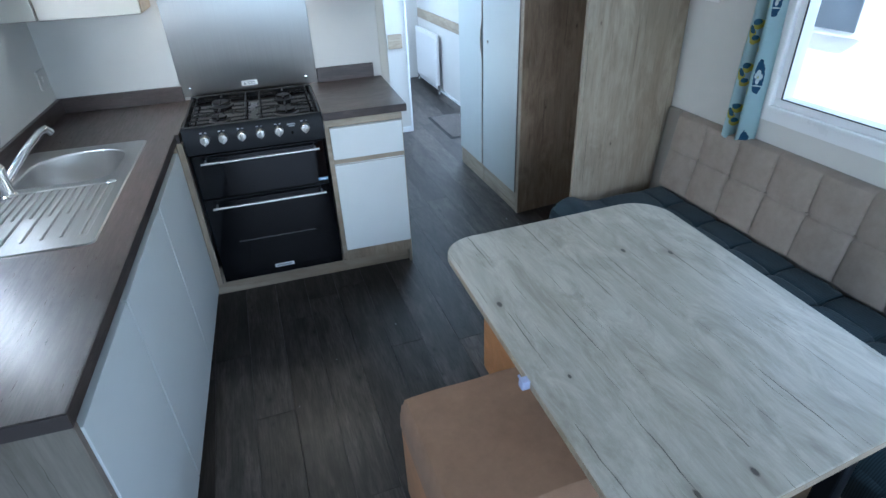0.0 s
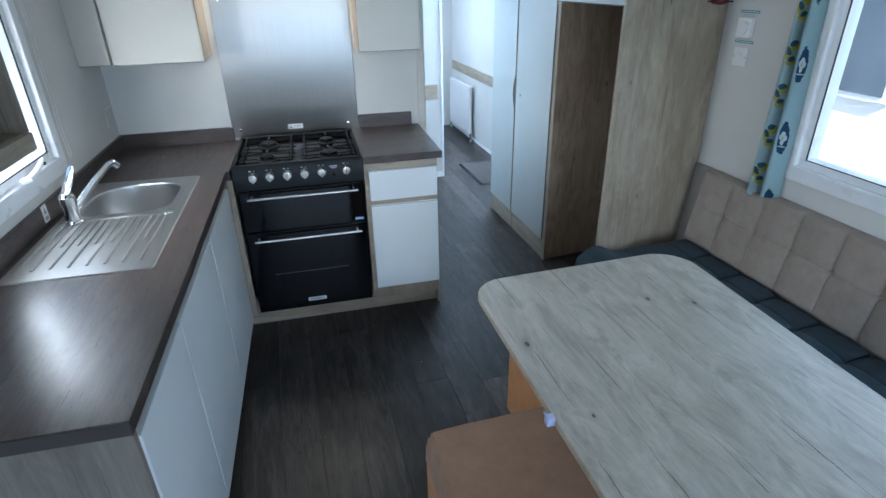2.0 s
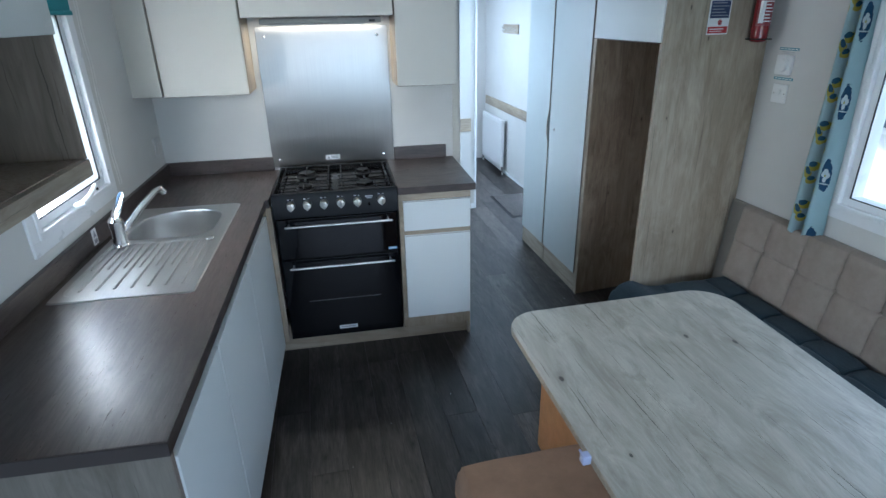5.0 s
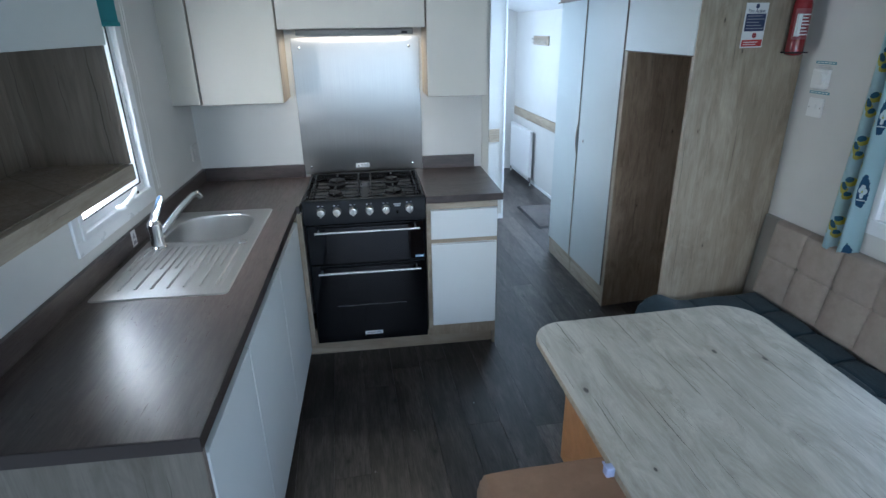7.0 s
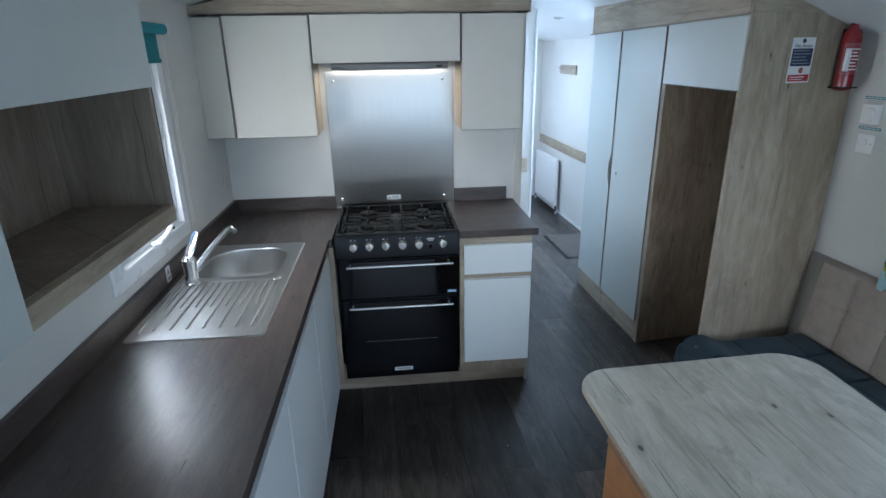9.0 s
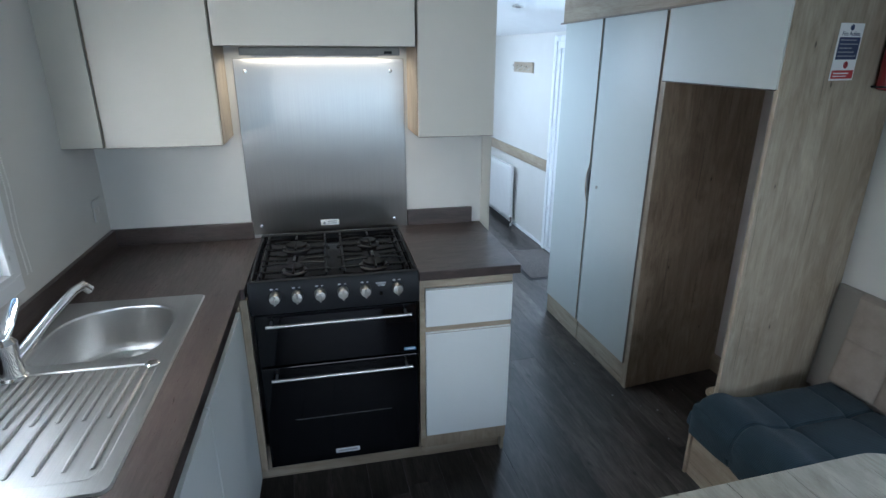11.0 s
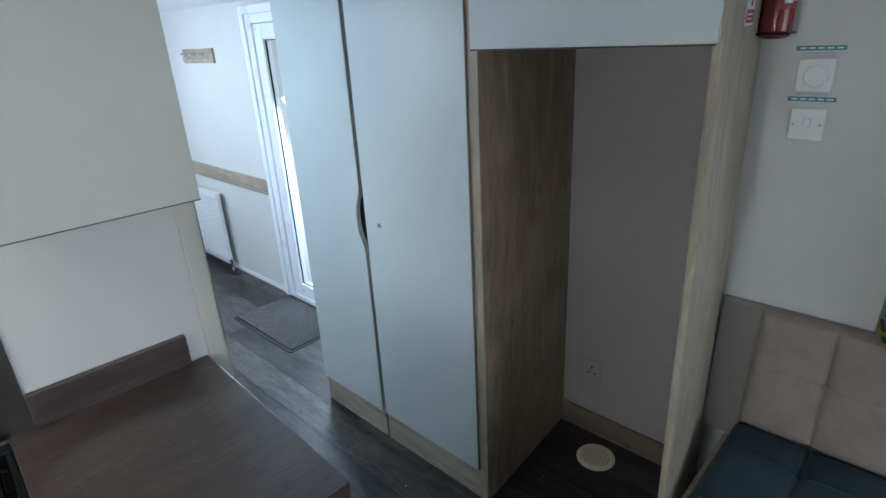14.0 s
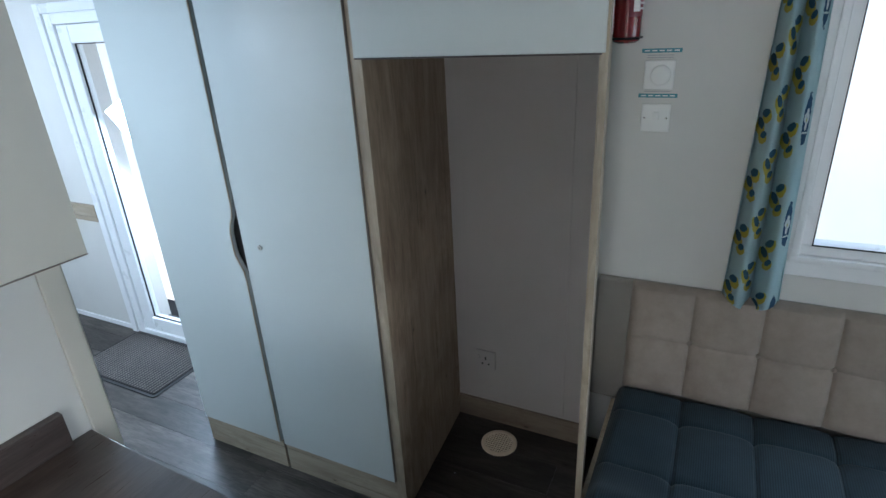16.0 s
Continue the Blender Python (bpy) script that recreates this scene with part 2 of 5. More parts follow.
print_blue = mat("print_blue", (0.18, 0.32, 0.50), 0.5)
# white plastic darkened to how it looks in the recess's shade
shaded_recess_plastic = mat("shaded_recess_plastic", (0.33, 0.305, 0.29), 0.45)
rubber = mat("black_rubber", (0.015, 0.015, 0.015), 0.7)
vent_cream = mat("cream_vent_plastic", (0.62, 0.53, 0.40), 0.45)
clear_plastic = mat("cloudy_plastic", (0.42, 0.46, 0.66), 0.25)
lamp_glow = mat("lamp_lens", (0.9, 0.85, 0.7), 0.4)
bsdf(lamp_glow).inputs["Emission Color"].default_value = (1.0, 0.88, 0.68, 1)
bsdf(lamp_glow).inputs["Emission Strength"].default_value = 6.0


def steel(name, axis, rough=0.30, base=(0.47, 0.455, 0.44), smear_by=0.14, aniso=0.8):
    m = mat(name, base, rough, 1.0)
    g = noise_tex(m, coords(m, stretch(axis, 3, 380)), 1.0, 3, 0.6)
    smear = noise_tex(m, coords(m, (2.2, 3, 7)), 1.3, 3, 0.5, 0.2)
    if smear_by:
        wire(m, ramp(m, smear, [(0.3, rough - smear_by * 0.4), (0.7, rough + smear_by)]), bsdf(m).inputs["Roughness"])
    lo = tuple(c * 0.84 for c in base)
    g = mix(m, 0.35, g, smear)
    wire(m, ramp(m, g, [(0.3, lo), (0.7, base)]), bsdf(m).inputs["Base Color"])
    bsdf(m).inputs["Anisotropic"].default_value = aniso
    tg = m.node_tree.nodes.new("ShaderNodeTangent")
    tg.direction_type, tg.axis = "RADIAL", "Z"
    wire(m, tg.outputs[0], bsdf(m).inputs["Tangent"])
    if smear_by:
        bump(m, g, 0.12, 0.0004)
    return m


splash_steel = steel("brushed_splash_steel", 2, 0.29, (0.41, 0.385, 0.355), 0.0, 0.75)
sink_steel = steel("brushed_sink_steel", 1, 0.32, (0.58, 0.58, 0.575), 0.04, 0.0)


def fabric(name, base, rough, scale=900, cord=None, fuzz=0.1, ribs=48):
    m = mat(name, base, rough)
    b = bsdf(m)
    b.inputs["Sheen Weight"].default_value = fuzz
    b.inputs["Specular IOR Level"].default_value = 0.2
    b.inputs["Sheen Roughness"].default_value = 0.5
    n = noise_tex(m, coords(m, (1, 1, 1)), 14, 5, 0.65)
    lo, hi = tuple(c * 0.86 for c in base), tuple(min(1, c * 1.1) for c in base)
    col = ramp(m, n, [(0.3, lo), (0.7, hi)])
    if cord is None:
        h = noise_tex(m, coords(m, (1, 1, 1)), scale, 2)
    else:
        w = m.node_tree.nodes.new("ShaderNodeTexWave")
        w.bands_direction = cord
        w.inputs["Scale"].default_value = ribs
        w.inputs["Distortion"].default_value = 0.6
        w.inputs["Detail Scale"].default_value = 3
        wire(m, coords(m, (1, 1, 1)), w.inputs["Vector"])
        h = w.outputs["Fac"]
        col = mix(m, ramp(m, h, [(0.0, 0.85), (0.6, 0.0)]), col, tuple(c * 0.45 for c in base))
    wire(m, col, b.inputs["Base Color"])
    bump(m, h, 0.35, 0.0015)
    return m


taupe = fabric("taupe_suede", (0.305, 0.255, 0.215), 0.85)
blue_cord = fabric("blue_corduroy", (0.024, 0.042, 0.055), 0.9, cord="Y")
tan_suede = fabric("tan_suede", (0.30, 0.185, 0.115), 0.85)
orange_side = fabric("orange_suede", (0.47, 0.23, 0.09), 0.85)
mat_grey = fabric("grey_doormat", (0.026, 0.023, 0.023), 0.95, fuzz=0.0)
mat_rib = fabric("doormat_rib", (0.125, 0.11, 0.10), 0.95, cord="X", fuzz=0.0, ribs=24)

glass = bpy.data.materials.new("window_glass")
glass.use_nodes = True
gb = bsdf(glass)
gb.inputs["Base Color"].default_value = (0.95, 0.98, 0.98, 1)
gb.inputs["Roughness"].default_value = 0.0
gb.inputs["Transmission Weight"].default_value = 1.0
gb.inputs["IOR"].default_value = 1.01


def curtain_cloth():
    """Pale blue cloth printed with navy and yellow shapes, in staggered rows."""
    m = mat("printed_curtain", (0.47, 0.63, 0.66), 0.85)
    tc = node(m, "ShaderNodeTexCoord")
    sep = m.node_tree.nodes.new("ShaderNodeSeparateXYZ")
    wire(m, tc.outputs["UV"], sep.inputs[0])

    u = op(m, "MULTIPLY", sep.outputs[0], 1 / 0.0625)
    v = op(m, "MULTIPLY", sep.outputs[1], 1 / 0.175)
    col_i = op(m, "FLOOR", u)
    v = op(m, "ADD", v, op(m, "MULTIPLY", col_i, 0.41))
    fu = op(m, "SUBTRACT", op(m, "FRACT", u), 0.5)
    fv = op(m, "SUBTRACT", op(m, "FRACT", v), 0.5)
    fw = op(m, "SUBTRACT", op(m, "FRACT", op(m, "MULTIPLY_ADD", sep.outputs[1], 1 / 0.31, 0.62)), 0.5)
    wob = op(m, "MULTIPLY", noise_tex(m, tc.outputs["UV"], 70, 3), 1.1)

    def blob(cu, cv, ru, rv, lean=0.0, fv=fv):
        du = op(m, "ADD", op(m, "SUBTRACT", fu, cu), op(m, "MULTIPLY", op(m, "SUBTRACT", fv, cv), lean))
        a = op(m, "DIVIDE", du, ru)
        b = op(m, "DIVIDE", op(m, "SUBTRACT", fv, cv), rv)
        return op(m, "ADD", op(m, "ADD", op(m, "MULTIPLY", a, a), op(m, "MULTIPLY", b, b)), wob)

    cloth = (0.47, 0.63, 0.66)
    leafy, board = cloth, cloth
    for cu, cv, ru, rv, lean, c in ((-0.16, 0.14, 0.32, 0.13, 0.5, (0.52, 0.46, 0.07)), (0.18, -0.05, 0.34, 0.15, -0.6, (0.50, 0.44, 0.08)),
                                    (-0.12, -0.22, 0.30, 0.10, 0.4, (0.50, 0.44, 0.08)), (-0.06, 0.19, 0.26, 0.08, 0.9, (0.035, 0.12, 0.20)),
                                    (0.16, 0.01, 0.22, 0.10, -0.9, (0.03, 0.10, 0.16)), (-0.14, -0.16, 0.20, 0.07, 0.7, (0.035, 0.12, 0.20))):
        leafy = mix(m, op(m, "LESS_THAN", blob(cu, cv, ru, rv, lean), 1.4), leafy, c)
    for cu, cv, ru, rv, lean, c in ((0.0, 0.02, 0.30, 0.25, 0.0, (0.015, 0.07, 0.15)), (-0.11, 0.03, 0.11, 0.045, 0.0, (0.66, 0.72, 0.72)),
                                    (0.11, 0.04, 0.11, 0.045, 0.0, (0.66, 0.72, 0.72)), (0.0, -0.03, 0.10, 0.05, 0.0, (0.66, 0.72, 0.72)),
                                    (0.0, 0.085, 0.12, 0.04, 0.0, (0.66, 0.72, 0.72)), (0.0, 0.02, 0.05, 0.018, 0.0, (0.45, 0.42, 0.10)),
                                    (0.0, -0.095, 0.28, 0.010, 0.0, (0.60, 0.68, 0.68))):
        board = mix(m, op(m, "LESS_THAN", blob(cu, cv, ru, rv, lean, fw), 1.4), board, c)
    col = mix(m, op(m, "LESS_THAN", col_i, 0.5), leafy, board)
    wire(m, col, bsdf(m).inputs["Base Color"])
    bump(m, noise_tex(m, coords(m, (1, 1, 1)), 900, 2), 0.3, 0.0008)
    bsdf(m).inputs["Transmission Weight"].default_value = 0.0
    return m


curtain_print = curtain_cloth()
grass_green = painted("grass_ground", (0.05, 0.085, 0.03), 0.95, 30, 0.8, 0.5)
neighbour_white = painted("neighbour_cladding", (0.82, 0.82, 0.80), 0.5)
paving = painted("pale_concrete_paving", (0.50, 0.46, 0.43), 0.9, 60, 0.3, 0.2)
neighbour_pane = mat("neighbour_pane", (0.10, 0.12, 0.14), 0.15)
# white caravan wall painted grey to stand for shade on that side
nb_far = painted("shaded_caravan_wall", (0.20, 0.205, 0.20), 0.6)
fence_wood = painted("green_grey_fence", (0.10, 0.115, 0.085), 0.8, 60, 0.4, 0.4)
bark = painted("bark", (0.09, 0.07, 0.05), 0.9, 40, 0.8, 0.4)
leaf = painted("leaf", (0.06, 0.10, 0.03), 0.7, 30, 0.2, 0.5)

# ---- helpers for building ----
SQUARE = Matrix.Identity(4)
KITCHEN = Matrix.Translation((0.06, 2.16, 0)) @ Matrix.Rotation(radians(-2.4), 4, "Z") @ Matrix.Translation((-0.06, -2.16, 0))
LEFT_RUN = KITCHEN @ Matrix.Translation((-0.447, 2.14, 0)) @ Matrix.Rotation(radians(-0.85), 4, "Z") @ Matrix.Translation((0.447, -2.14, 0))
place = SQUARE


def thing(name, base, label="", category="", group="", kind=""):
    ob = new(name)
    ob.matrix_world = place @ Matrix.Translation(base)
    ob.empty_display_size = 0.05
    ob["base"] = base
    return tagged(ob, label, category, group, kind)


def local_base(ob):
    total = Vector((0, 0, 0))
    while ob is not None:
        total += Vector(ob.get("base", (0, 0, 0)))
        ob = ob.parent
    return total


def part(name, bm, material, parent=None, label="", category="", group="", kind="", smooth=True, base=None, sharp=32):
    """Links a bmesh, built in the place's own coordinates, as one mesh."""
    me = bpy.data.meshes.new(name)
    for f in bm.faces:
        f.smooth = smooth
    off = local_base(parent) if parent is not None else Vector(base or (0, 0, 0))
    bmesh.ops.translate(bm, verts=bm.verts, vec=-off)
    bm.normal_update()
    if smooth:
        for e in bm.edges:
            if len(e.link_faces) == 2:
                a, b = (f.calc_area() for f in e.link_faces)
                turn = e.calc_face_angle(0)
                if turn > radians(sharp) or (turn > 0.14 and max(a, b) > 7 * min(a, b)):
                    e.smooth = False
    bm.to_mesh(me)
    bm.free()
    me.materials.append(material)
    ob = new(name, me)
    if parent is not None:
        ob.parent = parent
    else:
        ob.matrix_world = place @ Matrix.Translation(off)
    return tagged(ob, label, category, group, kind)


def box(x0, x1, y0, y1, z0, z1, bev=0.0, seg=2, bm=None):
    own = bmesh.new()
    bmesh.ops.create_cube(own, size=1)
    for v in own.verts:
        v.co = Vector(((x0 + x1) / 2 + v.co.x * (x1 - x0), (y0 + y1) / 2 + v.co.y * (y1 - y0), (z0 + z1) / 2 + v.co.z * (z1 - z0)))
    if bev:
        bmesh.ops.bevel(own, geom=own.edges[:], offset=bev, segments=seg, affect="EDGES", profile=0.5)
    return merge(bm, own)


def merge(bm, own):
    if bm is None:
        return own
    me = bpy.data.meshes.new("tmp")
    own.to_mesh(me)
    own.free()
    bm.from_mesh(me)
    bpy.data.meshes.remove(me)
    return bm


def prism(points, axis, lo, hi, bev=0.0, seg=2, bm=None):
    """A polygon in the plane across axis, drawn out along it from lo to hi."""
    own = bmesh.new()

    def at(p, h):
        if axis == "x":
            return (h, p[0], p[1])
        if axis == "y":
            return (p[0], h, p[1])
        return (p[0], p[1], h)

    a = [own.verts.new(at(p, lo)) for p in points]
    b = [own.verts.new(at(p, hi)) for p in points]
    own.faces.new(a)
    own.faces.new(b[::-1])
    for i in range(len(points)):
        j = (i + 1) % len(points)
        own.faces.new((a[j], a[i], b[i], b[j]))
    bmesh.ops.recalc_face_normals(own, faces=own.faces)
    if bev:
        bmesh.ops.bevel(own, geom=[e for e in own.edges if e.calc_face_angle(0) > 0.5], offset=bev, segments=seg, affect="EDGES", profile=0.5)
    return merge(bm, own)


def rod(p, q, r, seg=16, r2=None, bm=None):
    p, q = Vector(p), Vector(q)
    own = bmesh.new()
    bmesh.ops.create_cone(own, cap_ends=True, segments=seg, radius1=r, radius2=r if r2 is None else r2, depth=(q - p).length)
    m = Matrix.Translation((p + q) / 2) @ (q - p).to_track_quat("Z", "Y").to_matrix().to_4x4()
    bmesh.ops.transform(own, matrix=m, verts=own.verts)
    return merge(bm, own)


def lathe(profile, centre, axis="z", seg=24, bm=None):
    """Radius and height pairs turned about an axis through centre."""
    own = bmesh.new()
    c = Vector(centre)
    rings = []
    for r, h in profile:
        ring = []
        for i in range(seg):
            a = 2 * math.pi * i / seg
            u, w = r * math.cos(a), r * math.sin(a)
            d = {"z": (u, w, h), "y": (u, h, w), "x": (h, u, w)}[axis]
            ring.append(own.verts.new(c + Vector(d)))
        rings.append(ring)
    for a, b in zip(rings, rings[1:]):
        for i in range(seg):
            j = (i + 1) % seg
            own.faces.new((a[i], a[j], b[j], b[i]))
    own.faces.new(rings[0])
    own.faces.new(rings[-1])
    bmesh.ops.recalc_face_normals(own, faces=own.faces)
    return merge(bm, own)


def tube(points, radii, seg=12, bm=None):
    """A round bar along a smooth line of points."""
    own = bmesh.new()
    pts = [Vector(p) for p in points]
    radii = radii if isinstance(radii, (list, tuple)) else [radii] * len(pts)
    rings = []
    side = None
    for i, p in enumerate(pts):
        d = (pts[min(i + 1, len(pts) - 1)] - pts[max(i - 1, 0)]).normalized()
        side = (side or (Vector((0, 0, 1)) if abs(d.z) < 0.9 else Vector((1, 0, 0))))
        side = (side - d * side.dot(d)).normalized()
        up = d.cross(side)
        rings.append([own.verts.new(p + (side * math.cos(t) + up * math.sin(t)) * radii[i]) for t in [2 * math.pi * k / seg for k in range(seg)]])
    for a, b in zip(rings, rings[1:]):
        for k in range(seg):
            own.faces.new((a[k], a[(k + 1) % seg], b[(k + 1) % seg], b[k]))
    own.faces.new(rings[0][::-1])
    own.faces.new(rings[-1])
    bmesh.ops.recalc_face_normals(own, faces=own.faces)
    return merge(bm, own)


def rounded(x0, x1, y0, y1, radii, n=8):
    """A rectangle's outline with its own radius at each corner: (x0,y0), (x1,y0), (x1,y1), (x0,y1)."""
    out = []
    for (cx, cy, sx, sy, start), r in zip(((x0, y0, 1, 1, 180), (x1, y0, -1, 1, 270), (x1, y1, -1, -1, 0), (x0, y1, 1, -1, 90)), radii):
        for i in range(n + 1):
            a = radians(start + 90 * i / n)
            out.append((cx + sx * r + r * math.cos(a), cy + sy * r + r * math.sin(a)))
    return out


def cushion(origin, u, v, n, lu, lv, thick, seams_u, seams_v, edge=0.035, groove=0.014, puff=0.012, bumps=None, nu=60, nv=24, wave=0.0):
    """A tufted pad: a closed slab whose front swells between its seams and is drawn in at the buttons."""
    own = bmesh.new()
    o, u, v, n = Vector(origin), Vector(u).normalized(), Vector(v).normalized(), Vector(n).normalized()

    def height(a, b):
        e = min(a, lu - a, b, lv - b)
        rim = math.sqrt(max(0.0, 1 - (1 - min(1.0, e / edge)) ** 2))
        h = 0.0
        du = min([abs(a - s) for s in seams_u] + [9])
        dv = min([abs(b - s) for s in seams_v] + [9])
        h -= groove * math.exp(-((du / 0.006) ** 2)) * 0.8
        h -= groove * math.exp(-((dv / 0.006) ** 2)) * 0.45
        h -= groove * 0.9 * math.exp(-((du * du + dv * dv) / 0.022 ** 2))
        h += puff * (1 - math.exp(-((du / 0.05) ** 2))) * (1 - 0.5 * math.exp(-((dv / 0.05) ** 2)))
        if bumps:
            h += bumps(a, b)
        h += wave * noise.noise(Vector((a * 7, b * 7, lu)))
        return rim * (thick + h)

    def samples(total, count, seams):
        vals = [total * i / count for i in range(count + 1)] + [edge * k for k in (0.02, 0.1, 0.3, 0.6)] + [total - edge * k for k in (0.02, 0.1, 0.3, 0.6)]
        vals += [q + d for q in seams for d in (-0.010, -0.005, -0.0025, 0.0, 0.0025, 0.005, 0.010) if 0 < q + d < total]
        out = []
        for w in sorted(vals):
            if not out or w - out[-1] > 0.0009:
                out.append(w)
        return out

    us, vs = samples(lu, nu, seams_u), samples(lv, nv, seams_v)
    g = [[own.verts.new(o + u * a + v * b + n * height(a, b)) for b in vs] for a in us]
    for i in range(len(us) - 1):
        for j in range(len(vs) - 1):
            own.faces.new((g[i][j], g[i + 1][j], g[i + 1][j + 1], g[i][j + 1]))
    rim = [g[i][0] for i in range(len(us))] + [g[-1][j] for j in range(1, len(vs))] + [g[i][-1] for i in range(len(us) - 2, -1, -1)] + [g[0][j] for j in range(len(vs) - 2, 0, -1)]
    own.faces.new(rim[::-1])
    bmesh.ops.recalc_face_normals(own, faces=own.faces)
    return own


# ---- structure ----
place = SQUARE
RIDGE = (0.47, 2.30)


def roof_z(x):
    return RIDGE[1] - (x - RIDGE[0]) * 0.33 if x > RIDGE[0] else RIDGE[1] - (RIDGE[0] - x) * 0.225


part("subfloor", box(-1.6, 2.25, -3.25, 7.05, -0.12, -0.012), gap_black, kind="structure")
part("ceiling", prism([(-1.45, roof_z(-1.45)), RIDGE, (2.2, roof_z(2.2)), (2.2, roof_z(2.2) + 0.06), (RIDGE[0], RIDGE[1] + 0.06), (-1.45, roof_z(-1.45) + 0.06)], "y", -3.25, 7.05), ceiling_white, kind="structure", smooth=False)


def wall_y(name, x0, x1, y0, y1, holes, material=None, z1=2.33, label=""):
    """A wall along y between two faces in x, with openings (y0, y1, z0, z1)."""
    bm = bmesh.new()
    at = y0
    for a, b, c, d in sorted(holes):
        box(x0, x1, at, a, -0.01, z1, bm=bm)
        if c > 0:
            box(x0, x1, a, b, -0.01, c, bm=bm)
        box(x0, x1, a, b, d, z1, bm=bm)
        at = b
    box(x0, x1, at, y1, -0.01, z1, bm=bm)
    return part(name, bm, material or wall_vinyl, label=label, kind="structure", smooth=False)


wall_y("wall_east", 2.0, 2.10, -3.2, 1.94, [(-1.05, 1.375, 0.897, 1.72)])
wall_y("wall_east_recess", 2.0, 2.10, 1.94, 3.62, [])
wall_y("wall_hall_east", 1.885, 2.10, 3.62, 7.0, [(3.72, 4.60, 0.0, 1.76)])
part("wall_south", box(-1.5, 2.1, -3.2, -3.1, -0.01, 0.65, bm=box(-1.5, -1.0, -3.2, -3.1, 0.65, 2.3, bm=box(1.88, 2.1, -3.2, -3.1, 0.65, 2.3, bm=box(-1.0, 1.88, -3.2, -3.1, 1.98, 2.3)))), wall_vinyl, kind="structure", smooth=False)
part("wall_hall_end", box(0.61, 1.885, 6.18, 6.28, -0.01, 2.3), wall_vinyl, kind="structure", smooth=False)
part("wall_hall_west", box(0.61, 1.205, 4.30, 4.36, -0.01, 2.3), wall_vinyl, kind="structure", smooth=False)
part("trim_hall_corner", box(1.205, 1.222, 4.29, 4.37, 0.0, 2.2, 0.004), upvc, kind="structure")
part("wall_hall_passage", box(0.55, 0.61, 2.92, 6.28, -0.01, 2.3), wall_vinyl, kind="structure", smooth=False)
part("baseboard_hall", box(1.875, 1.885, 4.62, 6.18, 0.0, 0.03, 0.002, bm=box(0.80, 1.205, 4.292, 4.30, 0, 0.05, 0.002)), upvc, kind="structure")
part("dado_rail", box(1.868, 1.885, 4.66, 6.12, 0.692, 0.788, 0.002), oak_y, label="oak-effect dado board on the white hall wall", kind="structure")
part("dado_rail", box(1.05, 1.17, 4.285, 4.30, 0.73, 0.845, 0.002), oak_x, label="short oak-effect dado board beside the hall opening", kind="structure")

place = LEFT_RUN
wall_y("wall_west", -1.15, -1.03, -3.4, 2.84, [(1.345, 1.955, 1.06, 1.78)])
place = KITCHEN
part("wall_partition", box(-1.03, 0.622, 2.72, 2.80, -0.01, 2.33), wall_vinyl, kind="structure", smooth=False)
part("trim_partition", box(0.585, 0.630, 2.712, 2.720, 0.0, 2.30, 0.003, bm=box(0.622, 0.630, 2.712, 2.806, 0.0, 2.30, 0.003)), door_white, kind="structure")
part("wall_back_west", box(-1.15, 0.622, 2.80, 2.9, -0.01, 2.33), wall_vinyl, kind="structure", smooth=False)


# ---- kitchen: left run ----
place = LEFT_RUN


def worktop_unit():
    t = thing("worktop", (-0.74, 1.6, 0.862), "dark brown wood-effect L-shaped worktop over the kitchen base units", "worktop")
    zs = 0.862, 0.90
    # ring of slabs round the bowl's cut-out
    bm = box(-1.028, -0.45, 0.508, 1.27, *zs)
    box(-1.028, -0.97, 1.27, 2.09, *zs, bm=bm)
    box(-0.575, -0.45, 1.27, 2.09, *zs, bm=bm)
    box(-1.028, -0.432, 2.14, 2.718, *zs, bm=bm)
    box(-1.028, -0.45, 2.09, 2.14, *zs, bm=bm)
    bmesh.ops.remove_doubles(bm, verts=bm.verts, dist=0.0004)
    part("top", bm, work_y, t, smooth=False)
    part("front_edge", box(-0.4505, -0.447, 0.508, 2.14, 0.8625, 0.899, 0.001), work_y, t, "dark laminate front edge")
    part("end_edge", box(-1.02, -0.447, 0.5045, 0.508, 0.8625, 0.899, 0.001), edge_brown, t, "dark laminate end edge")
    part("upstand", box(-1.030, -1.012, 0.45, 2.702, 0.9005, 0.975, 0.002), work_y, t, "dark brown upstand along the window wall")
    part("upstand", box(-1.030, -0.459, 2.702, 2.720, 0.9005, 0.975, 0.002), work_x, t, "dark brown upstand behind the worktop corner")
    return t


worktop_unit()


def base_unit(y0, y1):
    t = thing("base_cabinet", (-0.75, (y0 + y1) / 2, 0), "white slab-fronted kitchen base cabinet under the dark worktop", "cabinet", "base cabinets under the sink run")
    part("carcass", box(-1.0, -0.475, y0 + 0.001, y1 - 0.001, 0.11, 0.735), edge_brown, t, smooth=False)
    # rail blackened to give the channel below the worktop its shadow
    part("front_rail", box(-0.500, -0.476, y0 + 0.001, y1 - 0.001, 0.735, 0.861), gap_black, t)
    d = part("door", box(-0.468, -0.446, y0 + 0.003, y1 - 0.003, 0.115, 0.835, 0.0015), base_front, t, "pale bluish-white handleless door")
    part("grip_edge", box(-0.4705, -0.468, y0 + 0.003, y1 - 0.003, 0.117, 0.836), edge_grey, d)
    part("hinge_block", box(-0.474, -0.462, y0 + 0.012, y0 + 0.03, 0.835, 0.861, 0.002), knob_metal, t, "small metal catch at the door top")
    return t


for a, b in ((0.53, 0.972), (0.974, 1.545), (1.547, 2.10)):
    base_unit(a, b)
